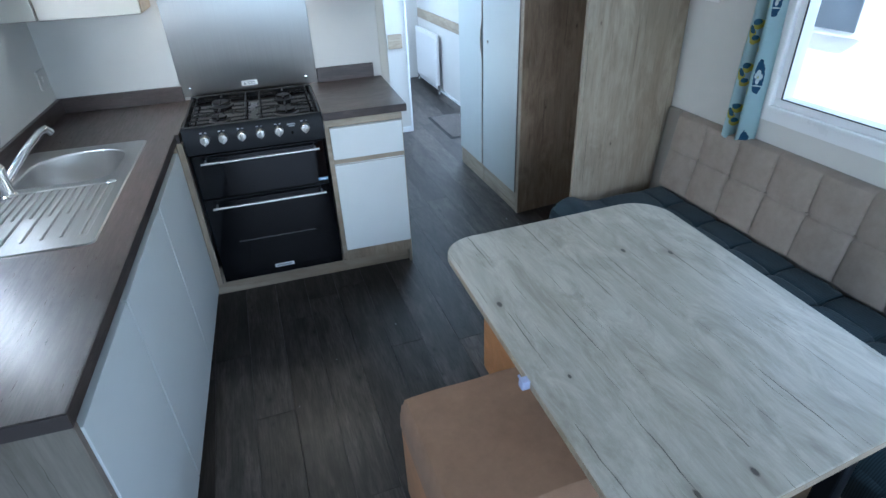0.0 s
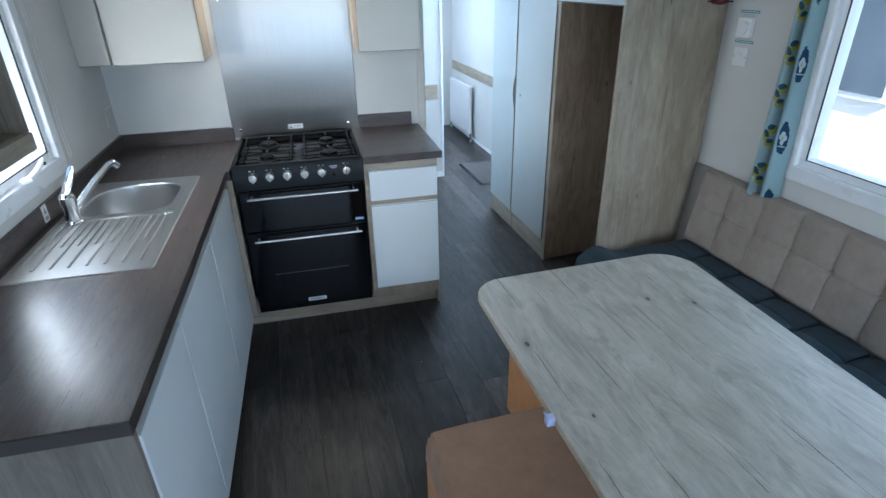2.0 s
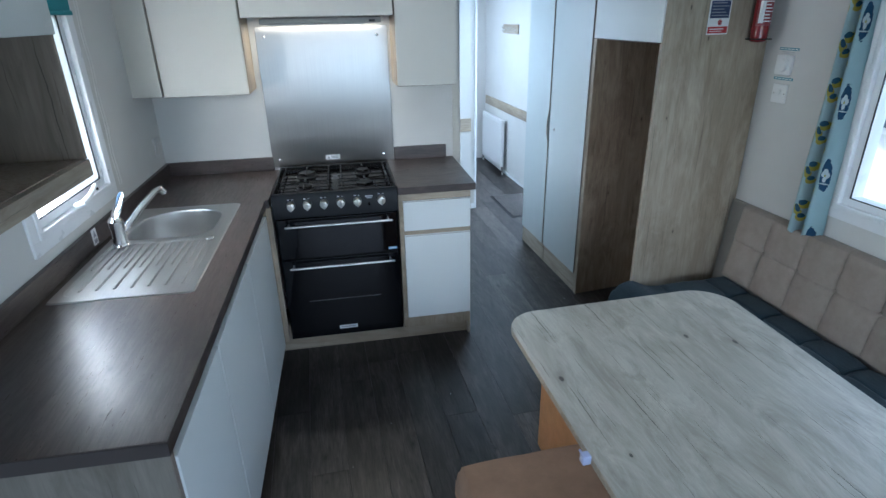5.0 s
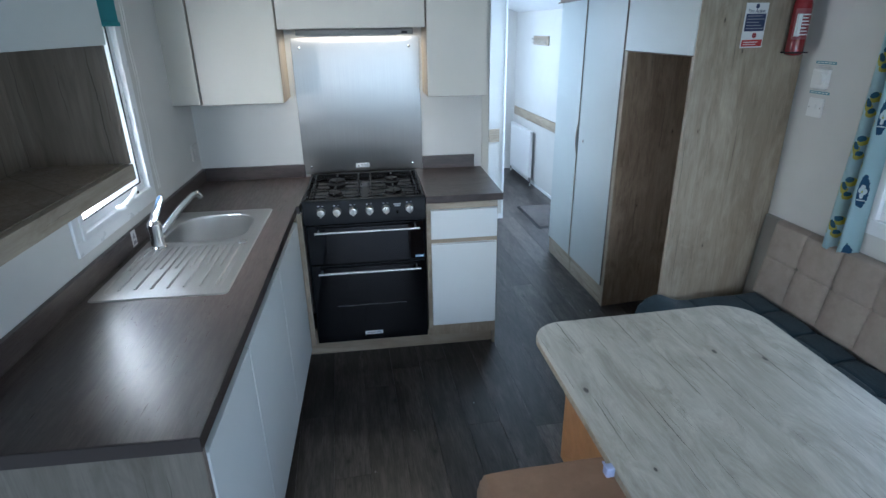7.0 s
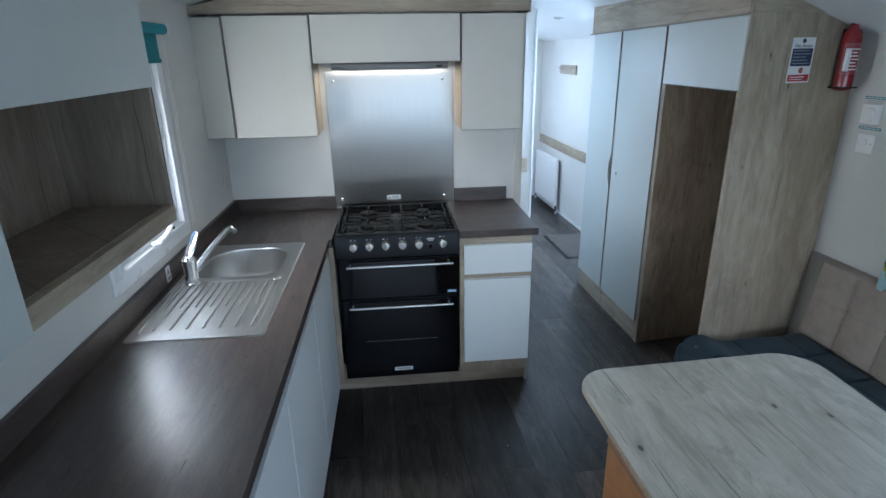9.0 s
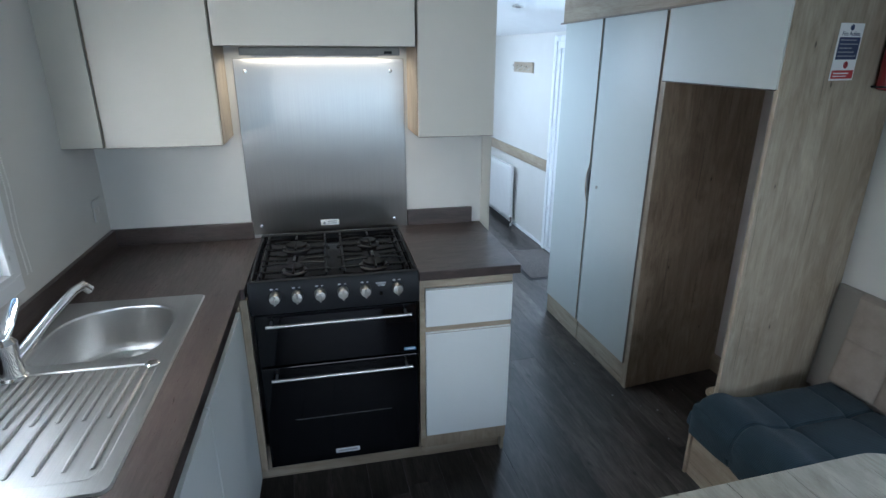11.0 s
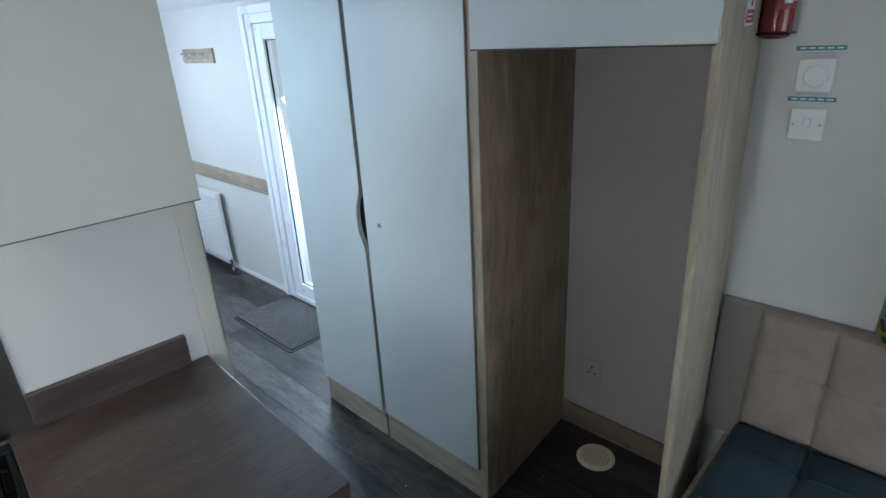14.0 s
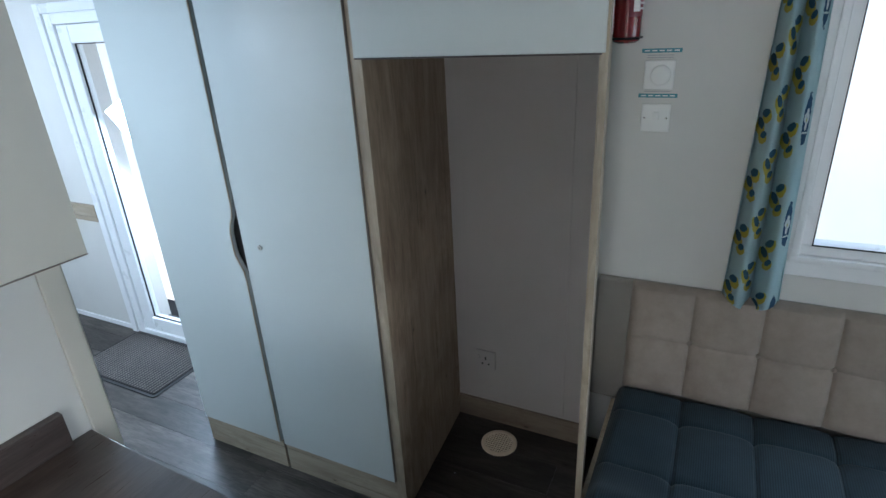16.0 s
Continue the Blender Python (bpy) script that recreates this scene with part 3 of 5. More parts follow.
part("plinth", box(-0.52, -0.505, 0.53, 2.10, 0.0, 0.11), oak_y, thing("plinth_board", (-0.51, 1.3, 0), "oak-effect plinth board under the sink run", "plinth"))
ep = thing("end_panel", (-0.72, 0.52, 0), "pale oak-effect end panel closing the kitchen units", "panel")
# panel's dimness is in the board colour
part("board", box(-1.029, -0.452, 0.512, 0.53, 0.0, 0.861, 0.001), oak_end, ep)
part("edge_strip", box(-0.452, -0.4505, 0.512, 0.53, 0.0, 0.861), edge_grey, ep)
st = thing("corner_stile", (-0.45, 2.14, 0), "pale oak-effect corner stile beside the cooker", "panel")
part("stile", box(-0.468, -0.426, 2.135, 2.16, 0.114, 0.861, 0.001), oak_z, st)
part("return", box(-0.474, -0.45, 2.102, 2.135, 0.114, 0.861, 0.001), oak_z, st)


def sink():
    t = thing("sink", (-0.77, 1.67, 0.9), "stainless steel inset sink with one bowl and a ribbed drainer", "sink")
    x0, x1, y0, y1 = -0.992, -0.552, 1.203, 2.122
    outer = rounded(x0, x1, y0, y1, (0.02,) * 4, 5)
    bx0, bx1, by0, by1 = -0.945, -0.605, 1.715, 2.065
    bowl = rounded(bx0, bx1, by0, by1, (0.05, 0.09, 0.12, 0.155), 7)
    bm = bmesh.new()
    zt = 0.9045
    n = len(outer)
    lo = [bm.verts.new((x, y, 0.9005)) for x, y in outer]
    hi = [bm.verts.new((x + (0.004 if x < -0.77 else -0.004), y + (0.004 if y < 1.67 else -0.004), zt)) for x, y in outer]
    for i in range(n):
        j = (i + 1) % n
        bm.faces.new((lo[i], lo[j], hi[j], hi[i]))
    rings = []
    for inset, z in ((0.0, zt), (0.002, zt - 0.0004), (0.004, zt - 0.0016), (0.0055, zt - 0.004), (0.0065, zt - 0.008), (0.009, 0.86), (0.014, 0.82), (0.019, 0.79), (0.022, 0.780), (0.028, 0.770), (0.036, 0.763), (0.048, 0.759), (0.075, 0.757), (0.12, 0.756)):
        cx, cy = (bx0 + bx1) / 2, (by0 + by1) / 2
        k = 1 - inset / 0.17
        rings.append([bm.verts.new((cx + (x - cx) * k, cy + (y - cy) * k, z)) for x, y in bowl])
    m = len(bowl)
    for a, b in zip(rings, rings[1:]):
        for i in range(m):
            bm.faces.new((a[i], a[(i + 1) % m], b[(i + 1) % m], b[i]))
    bm.faces.new(rings[-1])
    edges = [bm.edges.get((hi[i], hi[(i + 1) % n])) for i in range(n)] + [bm.edges.get((rings[0][i], rings[0][(i + 1) % m])) for i in range(m)]
    # drainer pan outline
    pan = rounded(-0.965, -0.585, 1.245, 1.68, (0.03, 0.03, 0.03, 0.03), 4)
    pv = [bm.verts.new((x, y, zt)) for x, y in pan]
    pe = [bm.edges.new((pv[i], pv[(i + 1) % len(pv)])) for i in range(len(pv))]
    bmesh.ops.triangle_fill(bm, edges=edges + pe, use_beauty=True)
    # a sunken drainer with ribs along y
    sunk = [bm.verts.new((-0.775 + (x + 0.775) * 0.975, 1.4625 + (y - 1.4625) * 0.975, zt - 0.003)) for x, y in pan]
    for i in range(len(pv)):
        j = (i + 1) % len(pv)
        bm.faces.new((pv[i], pv[j], sunk[j], sunk[i]))
    bad = [f for f in bm.faces if all(v in pv for v in f.verts)]
    bmesh.ops.delete(bm, geom=bad, context="FACES_ONLY")
    bm.faces.new(sunk)
    bad = [f for f in bm.faces if all(v in rings[0] for v in f.verts)]
    bmesh.ops.delete(bm, geom=bad, context="FACES_ONLY")
    bmesh.ops.recalc_face_normals(bm, faces=bm.faces)
    part("basin", bm, sink_steel, t, sharp=17)
    for i in range(14):
        x = -0.948 + i * 0.0262
        y0r = 1.28 if i % 2 else 1.45
        rb = part("rib", tube([(x, y0r, zt - 0.004), (x, y0r + 0.02, zt - 0.001), (x, 1.64, zt - 0.001), (x, 1.665, zt - 0.004)], 0.0045, 8), sink_steel, t)
    part("waste", lathe([(0.001, 0.0), (0.035, 0.0), (0.042, 0.002), (0.042, -0.003)][::-1], (-0.775, 1.89, 0.757)), chrome, t, "chrome waste ring")
    part("overflow_plug", lathe([(0.018, 0.0), (0.018, 0.003), (0.014, 0.006), (0.001, 0.006)], (-0.60, 1.672, 0.9045)), chrome, t, "small round chrome cap")
    return t


sink()


def tap():
    t = thing("mixer_tap", (-0.920, 1.662, 0.9045), "chrome single-lever mixer tap on the sink", "tap")
    b = (-0.920, 1.662)
    part("body", lathe([(0.031, 0.0), (0.031, 0.006), (0.026, 0.012), (0.024, 0.065), (0.027, 0.08), (0.027, 0.102), (0.018, 0.116), (0.001, 0.118)], (*b, 0.9045)), chrome, t)
    pts = [(b[0], b[1], 0.945), (b[0] + 0.022, b[1] + 0.04, 0.970), (b[0] + 0.062, b[1] + 0.115, 1.022), (b[0] + 0.098, b[1] + 0.18, 1.060), (b[0] + 0.112, b[1] + 0.205, 1.064), (b[0] + 0.120, b[1] + 0.220, 1.044)]
    part("spout", tube(pts, [0.016, 0.015, 0.013, 0.012, 0.013, 0.013], 14), chrome, t)
    own = bmesh.new()
    rings = []
    for d, wd, th in ((0.0, 0.016, 0.010), (0.02, 0.021, 0.011), (0.05, 0.023, 0.009), (0.085, 0.021, 0.006), (0.105, 0.015, 0.004), (0.110, 0.006, 0.002)):
        c = Vector((b[0] - 0.002, b[1] - 0.004, 1.012)) + Vector((0.30, 0.42, 0.86)).normalized() * d
        side = Vector((0.81, -0.58, 0)).normalized()
        out = side.cross(Vector((0.30, 0.42, 0.86)).normalized())
        rings.append([own.verts.new(c + side * wd * math.cos(q) + out * th * math.sin(q)) for q in [2 * math.pi * k / 16 for k in range(16)]])
    for p, q in zip(rings, rings[1:]):
        for k in range(16):
            own.faces.new((p[k], p[(k + 1) % 16], q[(k + 1) % 16], q[k]))
    own.faces.new(rings[0][::-1])
    own.faces.new(rings[-1])
    bmesh.ops.recalc_face_normals(own, faces=own.faces)
    part("lever", own, chrome, t)
    return t


tap()


# ---- cooker ----
place = KITCHEN


def cooker():
    t = thing("cooker", (-0.115, 2.40, 0), "black freestanding gas cooker with grill and oven", "cooker")
    x0, x1 = -0.418, 0.185
    part("body", box(x0 + 0.004, x1 - 0.004, 2.15, 2.70, 0.115, 0.885, 0.003), black_enamel, t)
    fas = prism([(2.152, 0.80), (2.118, 0.805), (2.124, 0.905), (2.132, 0.925), (2.152, 0.925)], "x", x0, x1, 0.002)
    f = part("control_panel", fas, black_satin, t, "satin black control panel")
    for i, x in enumerate((-0.328, -0.252, -0.173, -0.093, -0.013, 0.103)):
        k = part("knob", lathe([(0.020, 0.012), (0.020, 0.002), (0.0185, -0.010), (0.0175, -0.020), (0.001, -0.022)], (x, 2.108, 0.872), "y", 20), knob_metal, f, "brushed metal control knob")
    for i, x in enumerate((-0.328, -0.252, -0.173, -0.093, -0.013, 0.103)):
        part("knob_grip", box(x - 0.0035, x + 0.0035, 2.078, 2.090, 0.853, 0.891, 0.002), knob_metal, f)
        part("dial_mark", box(x - 0.016, x - 0.006, 2.1185, 2.121, 0.897, 0.902, bm=box(x + 0.004, x + 0.012, 2.1185, 2.121, 0.898, 0.901)), print_grey, f)
    part("badge", box(0.025, 0.062, 2.1185, 2.121, 0.889, 0.895, bm=box(0.032, 0.058, 2.118, 2.121, 0.881, 0.886)), print_grey, f)
    part("ignition_button", box(0.038, 0.048, 2.112, 2.121, 0.845, 0.860, 0.002), black_enamel, f)
    # hob
    part("hob_tray", box(x0 + 0.012, x1 - 0.012, 2.150, 2.682, 0.886, 0.896, 0.003), black_enamel, t)
    for bx in (-0.265, 0.035):
        part("pressed_panel", prism(rounded(bx - 0.128, bx + 0.128, 2.178, 2.652, (0.03,) * 4, 5), "z", 0.896, 0.8985, 0.001), black_enamel, t)
    for a in (x0, x1 - 0.012):
        part("side_rim", box(a, a + 0.012, 2.130, 2.685, 0.89, 0.918, 0.003), black_satin, t)
    flue = box(x0, x1, 2.662, 2.695, 0.89, 0.920, 0.003)
    fl = part("rear_flue", flue, black_satin, t)
    for i in range(30):
        part("slot", box(x0 + 0.05 + i * 0.0175, x0 + 0.062 + i * 0.0175, 2.668, 2.690, 0.9195, 0.9208), gap_black, fl)
    for (bx, by, r) in ((-0.265, 2.285, 0.036), (-0.265, 2.54, 0.045), (0.035, 2.285, 0.045), (0.035, 2.54, 0.036)):
        bu = part("burner", lathe([(r + 0.012, 0.0), (r + 0.012, 0.006), (r, 0.009), (r, 0.016), (r - 0.003, 0.017)], (bx, by, 0.896)), burner_grey, t, "dark grey burner ring")
        part("burner_cap", lathe([(r - 0.001, 0.017), (r - 0.001, 0.022), (r - 0.005, 0.025), (0.001, 0.025)], (bx, by, 0.896)), cast_iron, bu)
    for cx in (-0.265, 0.035):
        a, b = cx - 0.135, cx + 0.135
        z = 0.924
        bm = bmesh.new()
        for yy in (2.225, 2.345, 2.475, 2.600):
            for p, q in ((a, cx - 0.038), (cx + 0.038, b)):
                tube([(p, yy, z - 0.004), (p + 0.008, yy, z), (q - 0.008, yy, z), (q, yy, z - 0.004)], 0.0036, 8, bm=bm)
        for xx in (a + 0.018, b - 0.018):
            tube([(xx, 2.185, z - 0.003), (xx, 2.645, z - 0.003)], 0.0042, 8, bm=bm)
        for by in (2.285, 2.54):
            for dy in (-1, 1):
                tube([(cx, by + dy * 0.088, z), (cx, by + dy * 0.045, z + 0.006), (cx, by + dy * 0.018, z + 0.006)], 0.0045, 8, bm=bm)
            for dx in (-1, 1):
                tube([(cx + dx * 0.117, by, z), (cx + dx * 0.06, by, z + 0.006), (cx + dx * 0.025, by, z + 0.006)], 0.0045, 8, bm=bm)
        for px in (a + 0.018, b - 0.018):
            for py in (2.19, 2.64):
                rod((px, py, 0.896), (px, py, z), 0.005, 8, bm=bm)
        part("pan_support", bm, cast_iron, t, "black cast pan support")
    # doors
    for z0, z1, hz, glass_z, nm in ((0.588, 0.797, 0.771, (0.61, 0.745), "grill_door"), (0.165, 0.580, 0.551, (0.27, 0.525), "oven_door")):
        d = part(nm, box(x0 + 0.012, x1 - 0.010, 2.128, 2.15, z0, z1, 0.003), black_glass, t, "black glass door with a slim metal bar handle")
        part("window", box(x0 + 0.075, x1 - 0.075, 2.1262, 2.128, *glass_z, 0.0005), black_glass, d)
        part("handle", tube([(-0.368, 2.085, hz), (0.150, 2.085, hz)], 0.006, 12), brushed_rod, d, "brushed metal bar handle")
        for px in (-0.352, 0.130):
            part("handle_post", rod((px, 2.085, hz), (px, 2.13, hz), 0.005, 10), brushed_rod, d)
    # hair-thin metal rod on the glass front, imitates a glint of the rack
    part("rack_glint", tube([(-0.30, 2.1255, 0.345), (0.07, 2.1255, 0.345)], 0.0007, 6), brushed_rod, t, "thin bright line on the oven glass standing for the rack's glint")
    part("base_skirt", box(x0 + 0.01, x1 - 0.01, 2.25, 2.69, 0.0, 0.115), black_enamel, t)
    wl = part("warning_label", box(-0.160, -0.065, 2.1270, 2.1278, 0.163, 0.183), print_white, t, "small white warning label")
    part("print", box(-0.150, -0.075, 2.1263, 2.1270, 0.169, 0.177), print_grey, wl)
    lb = part("sticker", box(0.125, 0.170, 2.1268, 2.1278, 0.598, 0.612), print_blue, t, "small pale blue sticker")
    part("print", box(0.130, 0.165, 2.1262, 2.1268, 0.6035, 0.6065), print_white, lb)
    return t


cooker()
pl = thing("plinth_board", (0.03, 2.2, 0), "oak-effect plinth under the cooker and drawer unit", "plinth")
part("board", box(-0.50, 0.557, 2.230, 2.245, 0.0, 0.160, 0.001), oak_x, pl)


def splash():
    t = thing("splashback", (-0.115, 2.715, 0.92), "brushed stainless steel splashback screwed behind the cooker", "splashback")
    part("sheet", box(-0.457, 0.231, 2.715, 2.719, 0.915, 1.655, 0.001), splash_steel, t)
    for x in (-0.415, 0.172):
        for z in (0.955, 1.605):
            part("screw", lathe([(0.008, 0.0), (0.007, -0.004), (0.001, -0.005)], (x, 2.715, z), "y", 12), chrome, t, "screw with a round cap")
    lb = part("label", box(-0.160, -0.080, 2.7135, 2.7148, 0.942, 0.968), print_white, t, "small white caution label")
    part("symbol", prism([(-0.152, 0.947), (-0.136, 0.947), (-0.144, 0.961)], "y", 2.7128, 2.7134), print_grey, lb)
    part("print", box(-0.130, -0.09, 2.7128, 2.7134, 0.957, 0.961, bm=box(-0.130, -0.09, 2.7128, 2.7134, 0.949, 0.952)), print_grey, lb)


splash()


def drawer_unit():
    t = thing("drawer_cabinet", (0.375, 2.4, 0), "narrow white base cabinet with a drawer over a door", "cabinet")
    part("carcass", box(0.192, 0.558, 2.15, 2.70, 0.11, 0.881), oak_z, t, smooth=False)
    part("side_panel", box(0.558, 0.572, 2.20, 2.70, 0.0, 0.881, 0.001), oak_z, t, "pale oak-effect side panel")
    part("face_frame", box(0.188, 0.208, 2.138, 2.15, 0.113, 0.881, 0.001, bm=box(0.208, 0.556, 2.142, 2.15, 0.848, 0.881, bm=box(0.208, 0.556, 2.142, 2.15, 0.655, 0.692))), oak_x, t, "pale oak-effect face frame")
    for nm, a, b in (("drawer_front", 0.687, 0.844), ("door", 0.183, 0.660)):
        d = part(nm, box(0.211, 0.554, 2.128, 2.144, a, b, 0.0015), base_front, t, "pale bluish-white slab front")
        part("edge_strip", box(0.2115, 0.5535, 2.1265, 2.128, b - 0.0022, b - 0.0006), edge_grey, d)
    return t


drawer_unit()
wt = thing("worktop", (0.37, 2.43, 0.882), "dark brown wood-effect worktop beside the cooker", "worktop")
part("top", box(0.187, 0.583, 2.126, 2.718, 0.882, 0.918, 0.003), work_x, wt)
part("upstand", box(0.233, 0.541, 2.702, 2.720, 0.9185, 0.993, 0.002), work_x, wt, "dark brown upstand behind the worktop")


# ---- wall cabinets ----
def wall_cabinet(x0, x1, z0, z1, label, side=None, name="wall_cabinet"):
    t = thing(name, ((x0 + x1) / 2, 2.6, z0), label, "cabinet")
    part("carcass", box(x0 + 0.001, x1 - 0.001, 2.468, 2.719, z0, z1, 0.001), oak_z, t)
    d = part("door", box(x0 + 0.004, x1 - 0.004, 2.448, 2.466, z0 + 0.001, z1 - 0.003, 0.0015), door_white, t, "cream white handleless door")
    part("edge_strip", box(x0 + 0.004, x1 - 0.004, 2.4475, 2.466, z0 - 0.0007, z0 + 0.0008), edge_grey, d)
    return t


wall_cabinet(-1.029, -0.888, 1.355, 1.915, "narrow cream wall cabinet in the corner above the worktop")
wall_cabinet(-0.886, -0.486, 1.353, 1.920, "cream wall cabinet with oak-effect sides above the worktop")
wall_cabinet(-0.484, 0.241, 1.700, 1.923, "wide shallow cream cabinet above the extractor hood")
wall_cabinet(0.243, 0.557, 1.362, 1.920, "cream wall cabinet with oak-effect sides beside the hood")
fa = thing("cabinet_fascia", (-0.2, 2.45, 1.92), "oak-effect fascia board between the wall cabinets and the ceiling", "fascia")
fz = [(-1.028, 1.928), (0.572, 1.928), (0.572, 2.275), (0.42, 2.280), (-1.028, 1.955)]
part("board", prism(fz, "y", 2.440, 2.458), oak_x, fa, smooth=False)
part("capping", box(-1.028, 0.574, 2.436, 2.440, 1.924, 1.931, 0.001), edge_grey, fa)
part("end_board", box(0.5725, 0.585, 2.44, 2.72, 1.922, 2.24, 0.001), oak_z, fa)


def hood():
    t = thing("extractor_hood", (-0.11, 2.58, 1.69), "slim grey extractor hood under the wide cabinet", "extractor hood")
    part("body", box(-0.40, 0.18, 2.47, 2.70, 1.668, 1.697, 0.004), hood_grey, t)
    g = part("grille", box(-0.36, 0.10, 2.485, 2.56, 1.664, 1.669, 0.001), print_grey, t)
    for i in range(26):
        part("slot", box(-0.35 + i * 0.0175, -0.342 + i * 0.0175, 2.49, 2.555, 1.6632, 1.6642), gap_black, g)
    part("lamp_lens", box(-0.26, 0.04, 2.60, 2.64, 1.6655, 1.670, 0.001), lamp_glow, t, "lit lamp lens")
    part("slide_switch", box(0.12, 0.15, 2.464, 2.472, 1.674, 1.684, 0.002), black_satin, t)


hood()
place = LEFT_RUN


def niche_unit():
    t = thing("open_wall_unit", (-0.89, 0.85, 1.33), "white wall unit with an open oak-effect niche by the window", "cabinet")
    x1, y0, y1 = -0.74, 0.40, 1.180
    part("bottom_board", box(-1.029, x1, y0, y1, 1.305, 1.350, 0.001), oak_y, t, "pale oak-effect bottom board")
    # inner boards use the oak darkened for the niche's shade
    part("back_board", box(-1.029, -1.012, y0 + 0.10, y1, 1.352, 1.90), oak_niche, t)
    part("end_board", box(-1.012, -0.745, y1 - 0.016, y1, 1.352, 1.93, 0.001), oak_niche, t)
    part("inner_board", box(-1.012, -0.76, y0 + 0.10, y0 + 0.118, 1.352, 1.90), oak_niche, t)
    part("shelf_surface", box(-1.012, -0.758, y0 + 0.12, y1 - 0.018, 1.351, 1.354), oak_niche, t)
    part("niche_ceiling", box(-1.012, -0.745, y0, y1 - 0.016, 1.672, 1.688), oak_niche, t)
    part("upper_front", box(-0.757, x1, y0, y1 + 0.004, 1.672, 2.02, 0.0015), grey_front, t, "pale grey upper flap")
    part("side_front", box(-1.02, x1 + 0.001, y0 - 0.02, y0 + 0.10, 1.300, 2.02, 0.0015), grey_front, t, "pale grey front post")
    return t


niche_unit()


def window(name, x_in, x_out, y0, y1, z0, z1, face, parent_label, mullion=None, sash=True):
    """uPVC window in a wall along y; x_in is the room's face, face is +1 where the room lies towards +x."""
    t = thing(name, (x_in, (y0 + y1) / 2, z0), parent_label, "window", kind="structure")
    w = 0.05

    def ring(nm, a, b, c, d, ww, xa, xb, bev):
        bm = box(min(xa, xb), max(xa, xb), a, b, c, c + ww, bev)
        box(min(xa, xb), max(xa, xb), a, b, d - ww, d, bev, bm=bm)
        box(min(xa, xb), max(xa, xb), a, a + ww, c + ww, d - ww, bev, bm=bm)
        box(min(xa, xb), max(xa, xb), b - ww, b, c + ww, d - ww, bev, bm=bm)
        return part(nm, bm, upvc, t)

    ring("window_trim", y0 - 0.045, y1 + 0.045, z0 - 0.045, z1 + 0.045, 0.048, x_in, x_in + face * 0.010, 0.003)
    ring("window_frame", y0, y1, z0, z1, 0.022, x_out, x_in + face * 0.016, 0.003)
    ring("sash", y0 + 0.022, y1 - 0.022, z0 + 0.022, z1 - 0.022, 0.034, x_out + face * 0.03, x_in - face * 0.004, 0.004)
    seal = 0.056
    bm = bmesh.new()
    xa, xb = sorted((x_in - face * 0.030, x_in - face * 0.026))
    ob = part("pane", box(xa, xb, y0 + seal, y1 - seal, z0 + seal, z1 - seal), glass, t)
    ob.visible_shadow = False
    bm = bmesh.new()
    xa, xb = sorted((x_in - face * 0.010, x_in - face * 0.0042))
    for a, b, c, d in ((y0 + seal - 0.004, y1 - seal + 0.004, z0 + seal - 0.004, z0 + seal), (y0 + seal - 0.004, y1 - seal + 0.004, z1 - seal, z1 - seal + 0.004), (y0 + seal - 0.004, y0 + seal, z0 + seal, z1 - seal), (y1 - seal, y1 - seal + 0.004, z0 + seal, z1 - seal)):
        box(xa, xb, a, b, c, d, bm=bm)
    part("gasket", bm, rubber, t)
    return t


w1 = window("window_1", -1.03, -1.15, 1.345, 1.955, 1.06, 1.78, 1, "white uPVC kitchen window over the sink")
lock = part("handle", tube([(-1.010, 1.60, 1.093), (-0.985, 1.60, 1.10), (-0.978, 1.66, 1.115), (-0.980, 1.72, 1.135)], [0.011, 0.012, 0.010, 0.008], 10), upvc, w1, "white window handle")
part("key_cap", lathe([(0.006, 0.0), (0.006, 0.008), (0.001, 0.009)], (-0.976, 1.705, 1.124), "x", 10), rubber, w1)

bl = thing("roller_blind", (-0.99, 1.65, 1.88), "teal roller blind rolled up above the kitchen window", "blind")
part("roll", rod((-0.985, 1.30, 1.845), (-0.985, 1.975, 1.845), 0.020, 16), teal_blind, bl)
part("cloth", box(-1.008, -1.004, 1.305, 1.955, 1.735, 1.845, 0.001), teal_blind, bl)
part("bottom_bar", box(-1.012, -0.998, 1.305, 1.955, 1.722, 1.738, 0.003), teal_blind, bl)
part("bracket", box(-1.03, -0.965, 1.975, 1.985, 1.825, 1.868, 0.003), white_plastic, bl)
ch = bmesh.new()
for off in (0.0, 0.022):
    for i in range(105):
        z = 1.83 - i * 0.0074
        own = bmesh.new()
        bmesh.ops.create_icosphere(own, subdivisions=1, radius=0.0026)
        bmesh.ops.translate(own, verts=own.verts, vec=(-1.008 + 0.002 * math.sin(i * 0.2), 2.005 + off + 0.004 * math.sin(i * 0.05), z))
        merge(ch, own)
part("bead_chain", ch, white_plastic, bl, "white bead chain")

for nm, x, y, z, wth, lab in (("spur_switch", -1.0295, 2.615, 1.09, 0.086, "white switched socket on the kitchen wall"),):
    s = thing("wall_socket", (x, y, z), lab, "socket")
    # plate and rocker are white, their shade is in the colour
    part("plate", box(x, x + 0.009, y - wth / 2, y + wth / 2, z - 0.043, z + 0.043, 0.003), shaded_plastic, s)
    part("rocker", box(x + 0.009, x + 0.013, y - 0.01, y + 0.01, z - 0.012, z + 0.012, 0.002), shaded_plastic, s)
s = thing("wall_socket", (-1.0295, 0.66, 1.09), "white double socket on the kitchen wall below the wall unit", "socket")
part("plate", box(-1.0295, -1.0205, 0.59, 0.736, 1.047, 1.133, 0.003), white_plastic, s)
